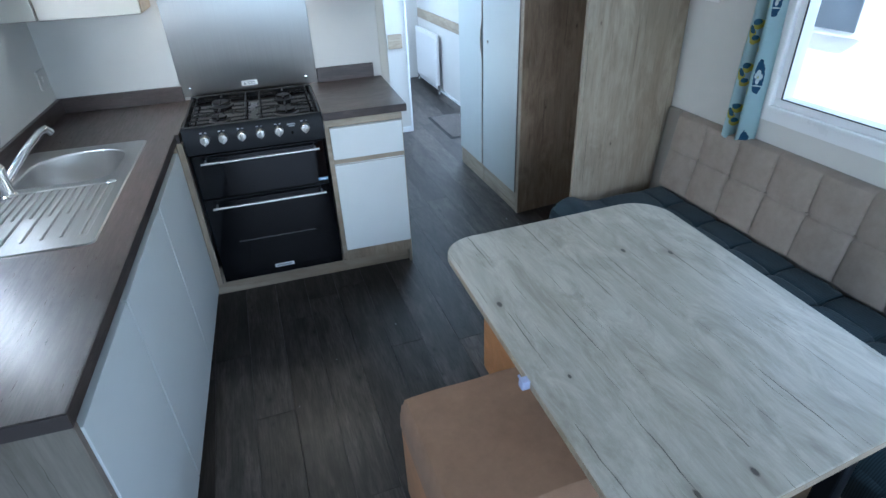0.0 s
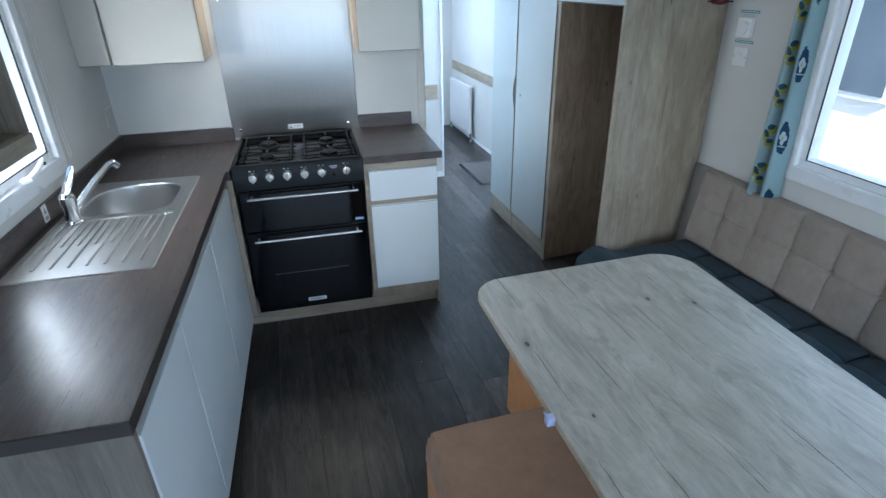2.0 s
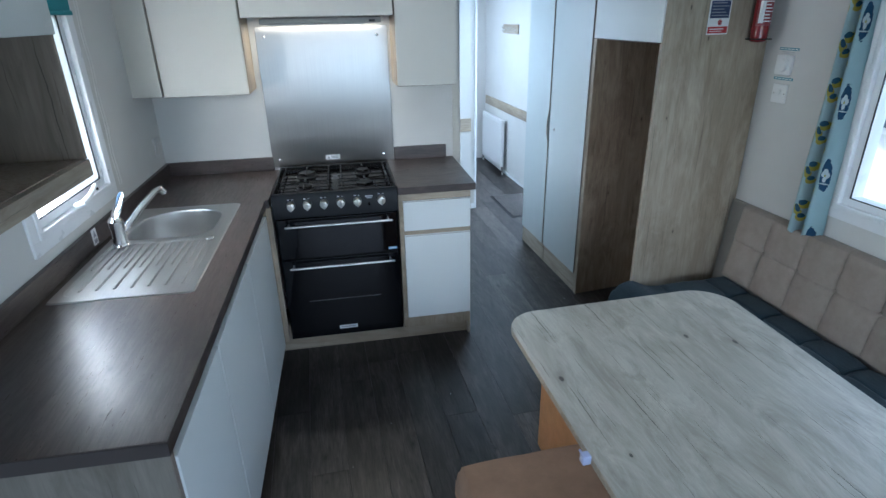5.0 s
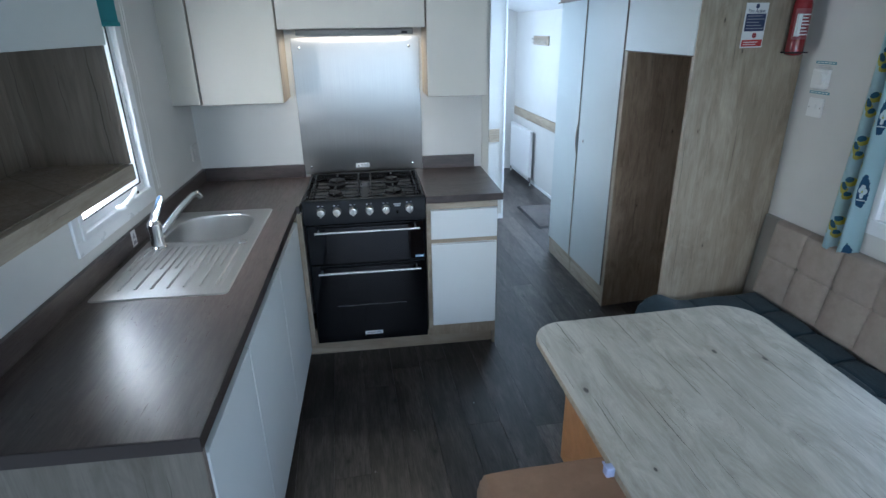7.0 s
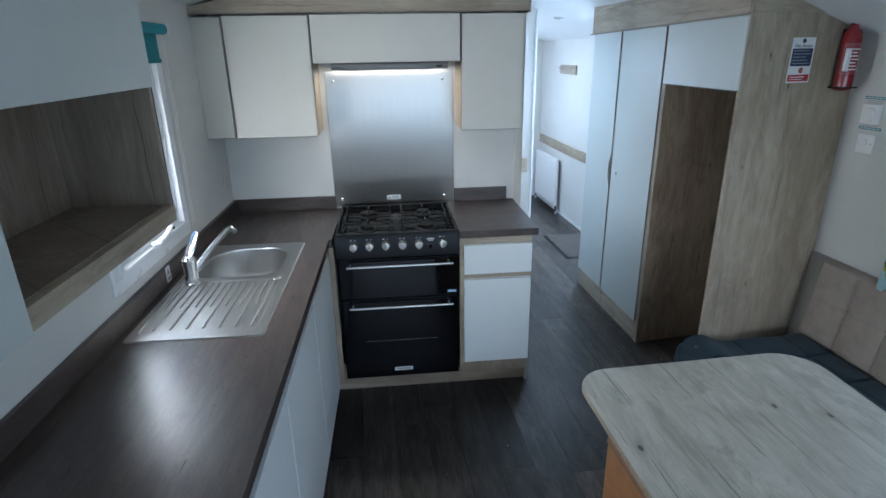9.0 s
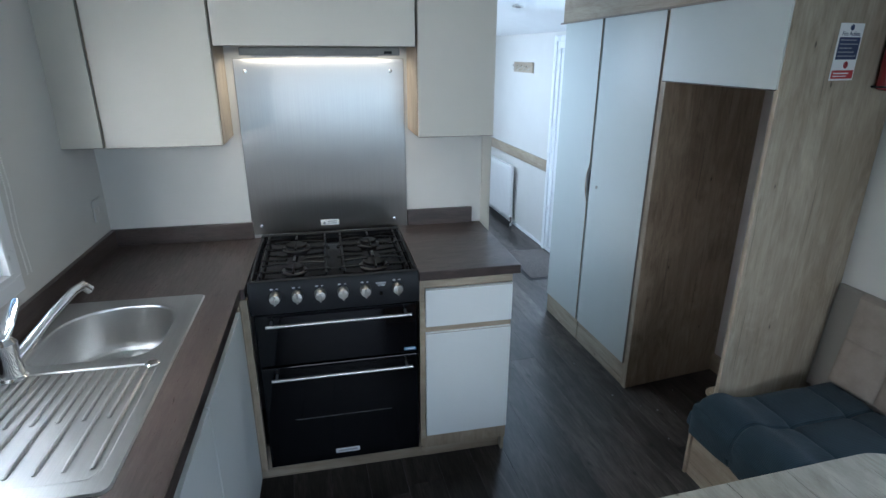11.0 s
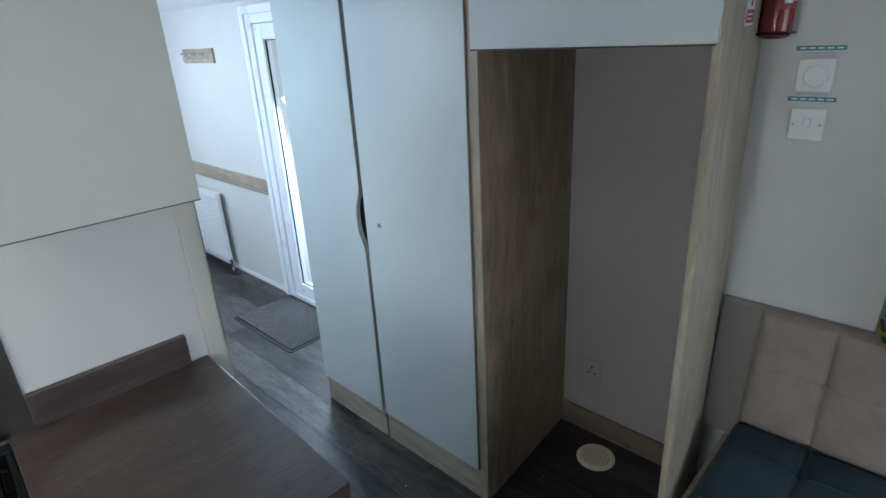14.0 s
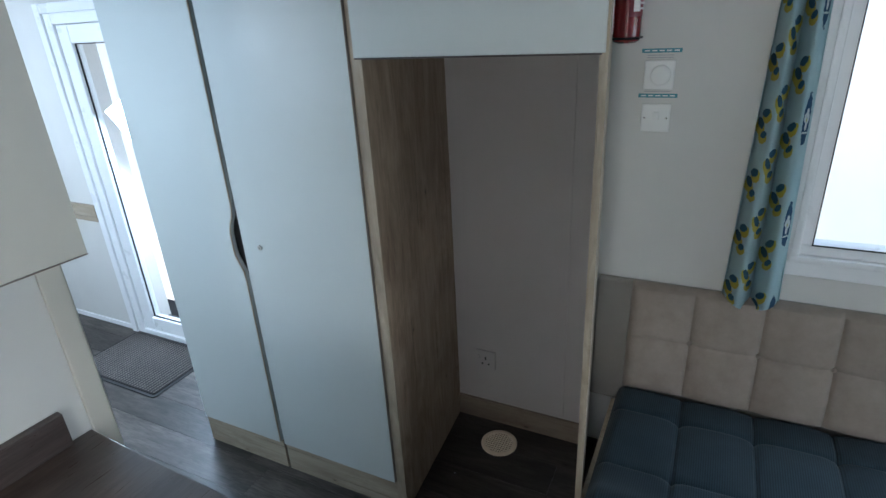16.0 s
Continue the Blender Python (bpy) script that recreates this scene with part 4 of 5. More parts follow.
for yy in (0.63, 0.70):
    part("pin_hole", box(-1.0207, -1.0198, yy - 0.003, yy + 0.003, 1.09, 1.102, bm=box(-1.0207, -1.0198, yy - 0.014, yy - 0.006, 1.070, 1.075, bm=box(-1.0207, -1.0198, yy + 0.006, yy + 0.014, 1.070, 1.075))), rubber, s)
lab = thing("warning_sticker", (-1.0118, 1.67, 0.945), "small white warning sticker with a triangle on the upstand", "label")
part("paper", box(-1.0118, -1.0108, 1.655, 1.695, 0.915, 0.978), print_white, lab)
part("triangle", prism([(1.662, 0.945), (1.688, 0.945), (1.675, 0.970)], "x", -1.0107, -1.0102), print_grey, lab)
part("print", box(-1.0107, -1.0102, 1.662, 1.688, 0.922, 0.936), print_grey, lab)

# ---- wardrobe block ----
place = Matrix.Translation((0.010, 0, 0))


def tall_unit():
    t = thing("tall_cupboard", (1.66, 2.99, 0), "tall two-door grey cupboard with oak-effect frame and shaped grip", "cupboard")
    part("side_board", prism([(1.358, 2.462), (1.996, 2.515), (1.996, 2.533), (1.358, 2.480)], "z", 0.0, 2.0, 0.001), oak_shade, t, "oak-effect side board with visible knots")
    part("carcass", box(1.372, 1.975, 2.54, 3.42, 0.13, 1.845), gap_black, t, smooth=False)
    part("far_side", box(1.358, 1.975, 3.424, 3.440, 0.0, 2.0, 0.001), oak_z, t)
    part("front_stile", box(1.3525, 1.358, 2.458, 2.492, 0.0, 1.86), oak_z, t)
    part("plinth_board", box(1.356, 1.370, 2.492, 3.004, 0.0, 0.132, 0.001, bm=box(1.356, 1.370, 3.016, 3.422, 0.0, 0.132, 0.001)), oak_y, t, "pale oak-effect plinth board")
    zs = (0.135, 1.852)

    def edge_y(z):
        s = (z - 0.985) / 0.085
        return 0.030 * math.exp(-s * s * s * s)

    n = 60
    for nm, a, b in (("door", 2.496, 3.000), ("shaped_door", 3.023, 3.430)):
        zz = [zs[0] + (zs[1] - zs[0]) * i / n for i in range(n + 1)]
        if nm == "door":
            pts = [(a, zs[0]), (b, zs[0]), (b, zs[1]), (a, zs[1])]
        else:
            pts = [(a + edge_y(z), z) for z in zz][::-1] + [(b, zs[0]), (b, zs[1])]
        d = part(nm, prism(pts, "x", 1.3455, 1.3655), grey_front, t, "pale grey-green slab door", smooth=False)
        if nm == "shaped_door":
            bm = bmesh.new()
            tube([(1.349, a + edge_y(z) + 0.001, z) for z in zz], 0.0038, 6, bm=bm)
            part("edge_band", bm, oak_z, d, "exposed brown edge band of the shaped grip")
        else:
            part("edge_band", box(1.3450, 1.3665, a - 0.0015, a, *zs), edge_grey, d)
    lk = part("lock", lathe([(0.009, 0.0), (0.009, -0.004), (0.006, -0.005), (0.001, -0.004)], (1.3455, 2.925, 0.985), "x", 16), brass_lock, t, "round dull metal lock")
    part("keyhole", box(1.3400, 1.3412, 2.9238, 2.9262, 0.981, 0.989), rubber, lk)


tall_unit()


def bridging():
    t = thing("top_cupboard", (1.66, 2.16, 1.56), "pale grey flap cupboard bridging the open fridge recess", "cupboard")
    part("carcass", box(1.372, 1.945, 1.972, 2.460, 1.583, 1.85, 0.001), oak_y, t)
    part("flap", box(1.3455, 1.3655, 1.854, 2.476, 1.567, 1.868, 0.0015), grey_front, t, "pale grey-green flap")
    part("edge_strip", box(1.3462, 1.3655, 1.861, 2.475, 1.563, 1.567), edge_brown, t)


bridging()
ep = thing("end_panel", (1.67, 1.87, 0), "tall oak-effect end panel beside the sofa", "panel")
part("board", prism([(1.354, 1.848), (1.989, 1.953), (1.989, 1.971), (1.354, 1.866)], "z", 0.0, 1.98, 0.001), oak_z, ep)
part("edge_strip", box(1.3525, 1.354, 1.848, 1.866, 0.0, 1.98), oak_z, ep)
fa = thing("cupboard_fascia", (1.345, 2.7, 1.87), "oak-effect fascia board above the tall cupboard", "fascia")
part("board", prism([(1.848, 1.876), (3.46, 1.838), (3.46, 2.05), (1.848, 2.05)], "x", 1.340, 1.357), oak_y, fa, smooth=False)
part("capping", prism([(1.848, 1.870), (3.48, 1.832), (3.48, 1.840), (1.848, 1.878)], "x", 1.332, 1.342), edge_grey, fa)
part("end_board", prism([(1.357, 1.836), (1.989, 1.941), (1.989, 1.953), (1.357, 1.848)], "z", 1.88, 1.98), oak_x, fa)

# the backing's grey stands for the shade inside the recess
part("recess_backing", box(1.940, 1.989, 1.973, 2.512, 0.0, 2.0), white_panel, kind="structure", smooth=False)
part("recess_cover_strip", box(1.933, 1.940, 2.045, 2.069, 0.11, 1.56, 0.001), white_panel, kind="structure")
# baseboard in the oak copy darkened for shade
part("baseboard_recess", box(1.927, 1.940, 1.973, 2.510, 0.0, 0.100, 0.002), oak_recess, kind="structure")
place = Matrix.Translation((-0.035, 0.002, 0.062))
s = thing("wall_socket", (1.98, 2.40, 0.26), "white single socket at the back of the fridge recess", "socket")
# white socket, its shade painted in through the darker plastic
part("plate", box(1.976, 1.985, 2.335, 2.422, 0.205, 0.292, 0.003), shaded_recess_plastic, s)
part("pin_hole", box(1.9750, 1.9762, 2.375, 2.381, 0.248, 0.262, bm=box(1.9750, 1.9762, 2.360, 2.368, 0.226, 0.232, bm=box(1.9750, 1.9762, 2.388, 2.396, 0.226, 0.232))), rubber, s)
part("rocker", box(1.972, 1.977, 2.405, 2.416, 0.250, 0.268, 0.001), shaded_recess_plastic, s)

place = Matrix.Translation((0.018, -0.013, 0))
vt = thing("floor_vent", (1.80, 2.29, 0), "round cream plastic vent in the recess floor", "vent")
part("ring", lathe([(0.074, 0.0), (0.074, 0.005), (0.068, 0.008), (0.058, 0.008), (0.058, 0.001)], (1.80, 2.29, 0.0005), seg=40), vent_cream, vt)
part("well", lathe([(0.0575, 0.0), (0.0575, 0.0015), (0.001, 0.0015)], (1.80, 2.29, 0.0005), seg=32), gap_black, vt)
for axis in (0, 1):
    for k in range(-5, 6):
        d = k * 0.0112
        r = math.sqrt(0.058 ** 2 - d * d)
        p, q = ((1.80 - r, 2.29 + d, 0.006), (1.80 + r, 2.29 + d, 0.006)) if axis else ((1.80 + d, 2.29 - r, 0.006), (1.80 + d, 2.29 + r, 0.006))
        part("grille_bar", tube([p, q], 0.0026, 6), vent_cream, vt)

place = SQUARE
rc = random.Random(21)
for k, (cx, cy) in enumerate(((1.31, 2.33), (1.36, 2.30), (1.42, 2.25), (1.27, 2.42), (1.55, 2.10), (1.50, 2.22), (1.22, 2.75), (0.02, 1.52), (-0.17, 1.30), (0.33, 1.66), (1.60, 2.38), (1.34, 2.05))):
    cr = thing("floor_crumb", (cx, cy, 0), "tiny pale crumb of dirt on the dark floor", "debris", "crumbs on the floor")
    own = bmesh.new()
    bmesh.ops.create_icosphere(own, subdivisions=1, radius=rc.uniform(0.0022, 0.0042))
    for v in own.verts:
        v.co = Vector((v.co.x * rc.uniform(0.7, 1.6) + cx, v.co.y * rc.uniform(0.7, 1.4) + cy, max(v.co.z * 0.5, -0.001) + 0.001))
    part("fleck", own, print_grey, cr)

# ---- sofa ----
SEAT = 0.41


def sofa():
    t = thing("sofa", (1.5, 0.6, 0), "built-in sofa with taupe tufted back and blue corduroy seat", "sofa")
    y1, y0 = 1.86, -1.2
    part("base_panel", box(1.275, 1.295, y0, 1.84, 0.0, 0.27, 0.001), oak_y, t, "pale oak-effect base panel")
    part("end_board", box(1.265, 1.90, 1.842, 1.856, 0.0, 0.30, 0.001), oak_z, t)
    part("seat_board", box(1.295, 1.90, y0, 1.84, 0.255, 0.275), oak_y, t)
    prof = [(1.998, 0.28), (1.930, 0.28), (1.974, 0.748), (1.978, 0.760), (1.998, 0.760)]
    # board colour carries the dark of the gap beside the end panel
    part("back_board", prism(prof, "y", y0, 1.942, 0.002), painted_board, t, "pale grey-beige back board with an exposed end")
    seg = 0.207
    by1 = 1.826
    n = 14
    length = n * seg
    lean = Vector((0.062, 0, 0.41)).normalized()
    nrm = Vector((-lean.z, 0, lean.x))
    c = cushion((1.940, by1 - length, 0.362), (0, 1, 0), lean, nrm, length, 0.402, 0.062, [seg * i for i in range(1, n)], [0.212], edge=0.028, groove=0.010, puff=0.010, nu=200, nv=26, wave=0.003)
    part("back_cushion", c, taupe, t, "taupe suede tufted back cushion")
    for i in range(1, n):
        p = Vector((1.940, by1 - length + seg * i, 0.362)) + lean * 0.212 + nrm * 0.048
        own = bmesh.new()
        bmesh.ops.create_uvsphere(own, u_segments=10, v_segments=6, radius=0.008)
        bmesh.ops.translate(own, verts=own.verts, vec=p)
        part("button", own, taupe, t)

    def roll(a, b):
        return 0.045 * math.exp(-(((b - 0.085) / 0.08) ** 2))

    lu = 1.845 - y0
    s = cushion((1.232, y0, 0.265), (0, 1, 0), (1, 0, 0), (0, 0, 1), lu, 0.70, 0.100, [lu - 0.23 - 0.222 * i for i in range(0, 13)], [0.27, 0.54], edge=0.05, groove=0.012, bumps=roll, puff=0.008, nu=200, nv=40, wave=0.004)
    part("seat_cushion", s, blue_cord, t, "blue corduroy tufted seat cushion")
    part("front_roll", cushion((1.285, y0, 0.21), (0, 1, 0), (0, 0, 1), (-1, 0, 0), lu, 0.15, 0.050, [lu - 0.23 - 0.222 * i for i in range(0, 13)], [], edge=0.04, groove=0.008, nu=200, nv=10), blue_cord, t, "blue corduroy front fall of the seat")
    return t


# grey-beige lowered to include the shade between panel and cushion
painted_board = painted("grey_beige_board_shaded", (0.27, 0.25, 0.225), 0.5)
sofa()


def near_seat():
    t = thing("bench_seat", (1.2, -0.25, 0), "blue corduroy end seat of the corner sofa by the table", "sofa")
    part("base_panel", box(0.75, 1.265, -0.75, 0.05, 0.0, 0.26, 0.001), oak_x, t)
    part("cushion", cushion((0.70, -0.78, 0.262), (1, 0, 0), (0, 1, 0), (0, 0, 1), 0.53, 0.87, 0.115, [0.25], [0.3, 0.6], edge=0.05, nu=40, nv=50), blue_cord, t)


near_seat()


def pouf(x0, x1, y0, y1, h, label):
    t = thing("footstool", ((x0 + x1) / 2, (y0 + y1) / 2, 0), label, "footstool", "upholstered footstools by the table")
    lift = 0.012
    c = cushion((x0, y0, h - 0.12), (1, 0, 0), (0, 1, 0), (0, 0, 1), x1 - x0, y1 - y0, 0.12, [], [], edge=0.030, nu=20, nv=20, wave=0.006)
    part("top_pad", c, tan_suede, t, "tan suede top")
    part("body", box(x0 + 0.001, x1 - 0.001, y0 + 0.001, y1 - 0.001, lift, h - 0.085, 0.012, 3), orange_side, t, "orange-tan suede side")
    for xx in (x0 + 0.05, x1 - 0.05):
        for yy in (y0 + 0.05, y1 - 0.05):
            part("foot", rod((xx, yy, 0), (xx, yy, lift + 0.004), 0.018, 12), rubber, t)


pouf(0.128, 0.560, 0.305, 0.772, 0.45, "tan and orange suede cube footstool part under the table")
pouf(0.600, 1.030, 0.800, 1.230, 0.45, "orange-tan suede footstool pushed under the table")


def table():
    t = thing("dining_table", (0.77, 0.6, 0), "rectangular oak-effect table with rounded far corners", "table")
    def skew(points):
        return [(px + (0.02 + 0.02 * (px - 0.38) / 0.8) * (py - 0.5), py + 0.06 * (px - 0.8) * (1.1 - py)) for px, py in points]

    out = skew(rounded(0.376, 1.193, 0.010, 1.102, (0.03, 0.03, 0.135, 0.11), 12))
    part("tabletop", prism(out, "z", 0.721, 0.745, 0.003, 2), oak_table, t, "pale oak-effect tabletop")
    part("edge_band", prism(skew(rounded(0.3745, 1.1945, 0.0085, 1.1035, (0.03, 0.03, 0.135, 0.11), 12)), "z", 0.724, 0.742), oak_x, t, "grey-brown edge band")
    for xx in (0.46, 1.07):
        lg = part("leg", box(xx - 0.02, xx + 0.02, 0.10, 0.15, 0.0, 0.721, 0.006), black_satin, t, "black folding metal leg")
    part("leg_bar", tube([(0.46, 0.125, 0.08), (1.07, 0.125, 0.08)], 0.012, 10), black_satin, t)
    part("stand", box(0.74, 0.79, 1.02, 1.08, 0.0, 0.05, bm=box(0.745, 0.785, 1.03, 1.07, 0.05, 0.721, 0.005)), black_satin, t)
    cl = part("catch", box(0.352, 0.374, 0.420, 0.442, 0.724, 0.750, 0.004), clear_plastic, t, "cloudy plastic table catch")
    part("catch_arm", box(0.360, 0.366, 0.440, 0.462, 0.732, 0.738, 0.002), clear_plastic, cl)


table()

# ---- east wall things ----
window("window_2", 2.0, 2.10, -1.05, 1.375, 0.897, 1.72, -1, "white uPVC window above the sofa")


def curtain(y_top0, y_top1, y_bot0, y_bot1, z0, z1, x, label):
    t = thing("curtain", (x, (y_top0 + y_top1) / 2, z1), label, "curtain")
    bm = bmesh.new()
    uv = bm.loops.layers.uv.new("UVMap")
    nu, nv = 90, 30
    grid = []
    for i in range(nu + 1):
        s = i / nu
        col = []
        for j in range(nv + 1):
            h = j / nv
            y = (y_bot0 + (y_bot1 - y_bot0) * s) * (1 - h) + (y_top0 + (y_top1 - y_top0) * s) * h
            amp = 0.030 + 0.012 * (1 - h)
            dx = 0.028 - 1.7 * amp * abs(math.sin(math.pi * (2.08 * s - 0.03 + 0.03 * math.sin(h * 4)))) ** 0.75 + 0.004 * noise.noise(Vector((s * 6, h * 5, 0)))
            zz = z0 + (z1 - z0) * h + (0.012 * math.sin(s * 9) * (1 - h))
            col.append((bm.verts.new((x + dx, y, zz)), (s * 0.25, (z1 - z0) * h)))
        grid.append(col)
    for i in range(nu):
        for j in range(nv):
            q = (grid[i][j], grid[i + 1][j], grid[i + 1][j + 1], grid[i][j + 1])
            f = bm.faces.new([v for v, _ in q])
            for lp, (_, c) in zip(f.loops, q):
                lp[uv].uv = c
    bmesh.ops.solidify(bm, geom=bm.faces[:], thickness=0.0015)
    part("cloth", bm, curtain_print, t, "pale blue cloth with navy and yellow print")
    part("track", box(x - 0.008, x + 0.008, y_top0 - 0.05, y_top1 + 0.03, z1, z1 + 0.015, 0.002), white_plastic, t)
    return t


curtain(1.403, 1.512, 1.380, 1.545, 0.745, 1.83, 1.960, "gathered pale blue curtain with navy and yellow print")


place = Matrix.Translation((0.040, 0.011, 0.024))


def controls():
    x = 1.9595
    th = thing("thermostat", (x, 1.795, 1.43), "white round-dial thermostat on the wall above the switch", "thermostat")
    part("plate", box(x - 0.022, x, 1.752, 1.838, 1.388, 1.474, 0.004), white_plastic, th)
    part("dial", lathe([(0.030, 0.0), (0.029, -0.010), (0.026, -0.013), (0.001, -0.013)], (x - 0.022, 1.790, 1.431), "x", 28), white_plastic, th, "round white dial")
    sw = thing("light_switch", (x, 1.795, 1.30), "white single rocker light switch", "switch")
    part("plate", box(x - 0.009, x, 1.752, 1.838, 1.258, 1.344, 0.003), white_plastic, sw)
    part("rocker", box(x - 0.014, x - 0.008, 1.785, 1.803, 1.295, 1.320, 0.002), white_plastic, sw)
    for ys in (1.763, 1.827):
        part("screw", lathe([(0.0032, 0.0), (0.0030, -0.001), (0.001, -0.0012)], (x - 0.009, ys, 1.301), "x", 10), hood_grey, sw)
    part("screw", box(x - 0.0105, x - 0.0085, 1.763, 1.768, 1.298, 1.303, bm=box(x - 0.0105, x - 0.0085, 1.822, 1.827, 1.298, 1.303)), knob_metal, sw)
    for z, nm in ((1.500, "strip_above"), (1.368, "strip_below")):
        l = thing("instruction_label", (x, 1.79, z), "clear label with a teal band beside the thermostat", "label")
        part("band", box(x - 0.0007, x, 1.738, 1.852, z - 0.006, z + 0.006), print_teal, l)
        for k in range(5):
            part("print_line", box(x - 0.0018, x - 0.0007, 1.745 + k * 0.021, 1.760 + k * 0.021, z - 0.0018, z + 0.0018), print_white, l)
        for k in range(2):
            zz = z - 0.013 - k * 0.007 if z > 1.43 else z + 0.012 + k * 0.006
            part("small_print", box(x - 0.0007, x - 0.0002, 1.76, 1.835, zz - 0.001, zz + 0.001), print_grey, l)


controls()
place = Matrix.Translation((0.027, 0.031, 0.012))


def extinguisher():
    c = (1.868, 1.866)
    t = thing("fire_extinguisher", (c[0], c[1], 1.56), "small red fire extinguisher on a bracket on the oak panel", "fire extinguisher")
    part("cylinder", lathe([(0.026, 0.0), (0.036, 0.005), (0.039, 0.018), (0.039, 0.215), (0.034, 0.245), (0.019, 0.262), (0.016, 0.275), (0.001, 0.275)], (*c, 1.542), seg=32), red_paint, t)
    lb = lathe([(0.0395, 0.07), (0.0395, 0.20)], (*c, 1.542), seg=48)
    keep = [f for f in lb.faces if len(f.verts) == 4 and f.calc_center_median().y < c[1] - 0.012 and f.calc_center_median().x < c[0] + 0.03]
    bmesh.ops.delete(lb, geom=[f for f in lb.faces if f not in keep], context="FACES")
    l = part("label", lb, label_maroon, t, "printed wrap label")
    for k in range(7):
        part("print_line", box(c[0] - 0.022 + (k % 2) * 0.004, c[0] + 0.016 - (k % 3) * 0.006, c[1] - 0.0415, c[1] - 0.036, 1.630 + k * 0.014, 1.635 + k * 0.014), print_white, l)
    part("white_panel", box(c[0] - 0.036, c[0] - 0.020, c[1] - 0.036, c[1] - 0.020, 1.625, 1.72, 0.001), print_white, l)
    part("valve", lathe([(0.016, 0.275), (0.016, 0.295), (0.011, 0.30), (0.001, 0.302)], (*c, 1.542)), black_satin, t, "black valve head")
    part("lever", tube([(c[0] - 0.01, c[1], 1.862), (c[0] + 0.03, c[1] - 0.01, 1.872), (c[0] + 0.065, c[1] - 0.02, 1.868)], 0.006, 8, bm=tube([(c[0] - 0.01, c[1], 1.876), (c[0] + 0.03, c[1] - 0.01, 1.895), (c[0] + 0.06, c[1] - 0.02, 1.905)], 0.006, 8)), black_satin, t, "black carrying lever")
    part("bracket", box(c[0] - 0.03, c[0] + 0.03, c[1] + 0.036, 1.918, 1.56, 1.80, 0.002, bm=box(c[0] - 0.042, c[0] + 0.042, c[1] - 0.042, c[1] + 0.042, 1.552, 1.558, 0.002)), black_satin, t)


extinguisher()
place = Matrix.Translation((1.666, 1.8985, 0)) @ Matrix.Rotation(math.atan(0.1654), 4, "Z")


def sign():
    x0, x1, z0, z1, y = -0.064, 0.064, 1.592, 1.780, -0.001
    t = thing("fire_action_sign", ((x0 + x1) / 2, y, z0), "white fire action sign with a navy block and a red foot", "sign")
    part("sheet", box(x0, x1, y - 0.002, y, z0, z1), print_white, t)
    w = x1 - x0
    part("navy_block", box(x0 + 0.007, x1 - 0.007, y - 0.0026, y - 0.002, z0 + 0.070, z1 - 0.045), print_navy, t)
    part("red_block", box(x0 + 0.005, x1 - 0.005, y - 0.0026, y - 0.002, z0 + 0.006, z0 + 0.034), print_red, t)
    for k in range(5):
        part("print_line", box(x0 + 0.014, x1 - 0.014 - (k % 3) * 0.014, y - 0.0032, y - 0.0026, z0 + 0.080 + k * 0.013, z0 + 0.083 + k * 0.013), print_grey, t)
    part("red_print", box(x0 + 0.014, x1 - 0.030, y - 0.0032, y - 0.0026, z0 + 0.022, z0 + 0.026, bm=box(x0 + 0.014, x1 - 0.04, y - 0.0032, y - 0.0026, z0 + 0.013, z0 + 0.016)), print_white, t)
    part("roundel", lathe([(0.012, 0.0), (0.012, -0.0008), (0.009, -0.0008), (0.009, 0.0)], ((x0 + x1) / 2 + 0.008, y - 0.002, z0 + 0.052), "y", 24), print_red, t)
    part("badge", lathe([(0.010, 0.0), (0.010, -0.0008), (0.001, -0.0008)], ((x0 + x1) / 2, y - 0.002, z1 - 0.014), "y", 20), print_navy, t)
    cu = bpy.data.curves.new("title", "FONT")
    cu.body, cu.size, cu.extrude, cu.align_x = "Fire Action", 0.0215, 0.0003, "CENTER"
    tx = new("title", cu)
    tx.data.materials.append(print_navy)
    tx.parent = t
    tx.matrix_local = Matrix.Translation((0, -0.0025, z1 - z0 - 0.041)) @ Matrix.Rotation(radians(90), 4, "X")


sign()

# ---- hall ----
place = SQUARE
rd = thing("radiator", (1.83, 5.7, 0), "white single-panel radiator on the hall wall", "radiator")
part("panel", box(1.815, 1.850, 5.34, 6.06, 0.07, 0.60, 0.008, 3), radiator_white, rd)
part("bracket", box(1.85, 1.885, 5.45, 5.48, 0.15, 0.5, bm=box(1.85, 1.885, 5.92, 5.95, 0.15, 0.5)), radiator_white, rd)
part("top_grille", box(1.812, 1.853, 5.335, 6.065, 0.598, 0.606, 0.002), radiator_white, rd)
for k in range(18):
    part("flute", box(1.811, 1.816, 5.365 + k * 0.038, 5.385 + k * 0.038, 0.10, 0.57, 0.002), radiator_white, rd)
for yy in (5.36, 6.04):
    part("valve", lathe([(0.012, 0.0), (0.012, 0.03), (0.018, 0.035), (0.018, 0.065), (0.001, 0.066)], (1.835, yy - 0.03 if yy < 5.5 else yy + 0.03, 0.03), seg=14), chrome, rd)
    part("pipe", rod((1.835, yy - 0.03 if yy < 5.5 else yy + 0.03, 0.0), (1.835, yy - 0.03 if yy < 5.5 else yy + 0.03, 0.07), 0.008, 10), radiator_white, rd)

place = Matrix.Translation((0, 0.095, -0.045))
hk = thing("coat_hook_board", (1.88, 5.2, 1.59), "oak-effect coat hook board on the hall wall", "coat hooks")
part("board", box(1.868, 1.8845, 4.98, 5.42, 1.545, 1.635, 0.002), oak_y, hk)
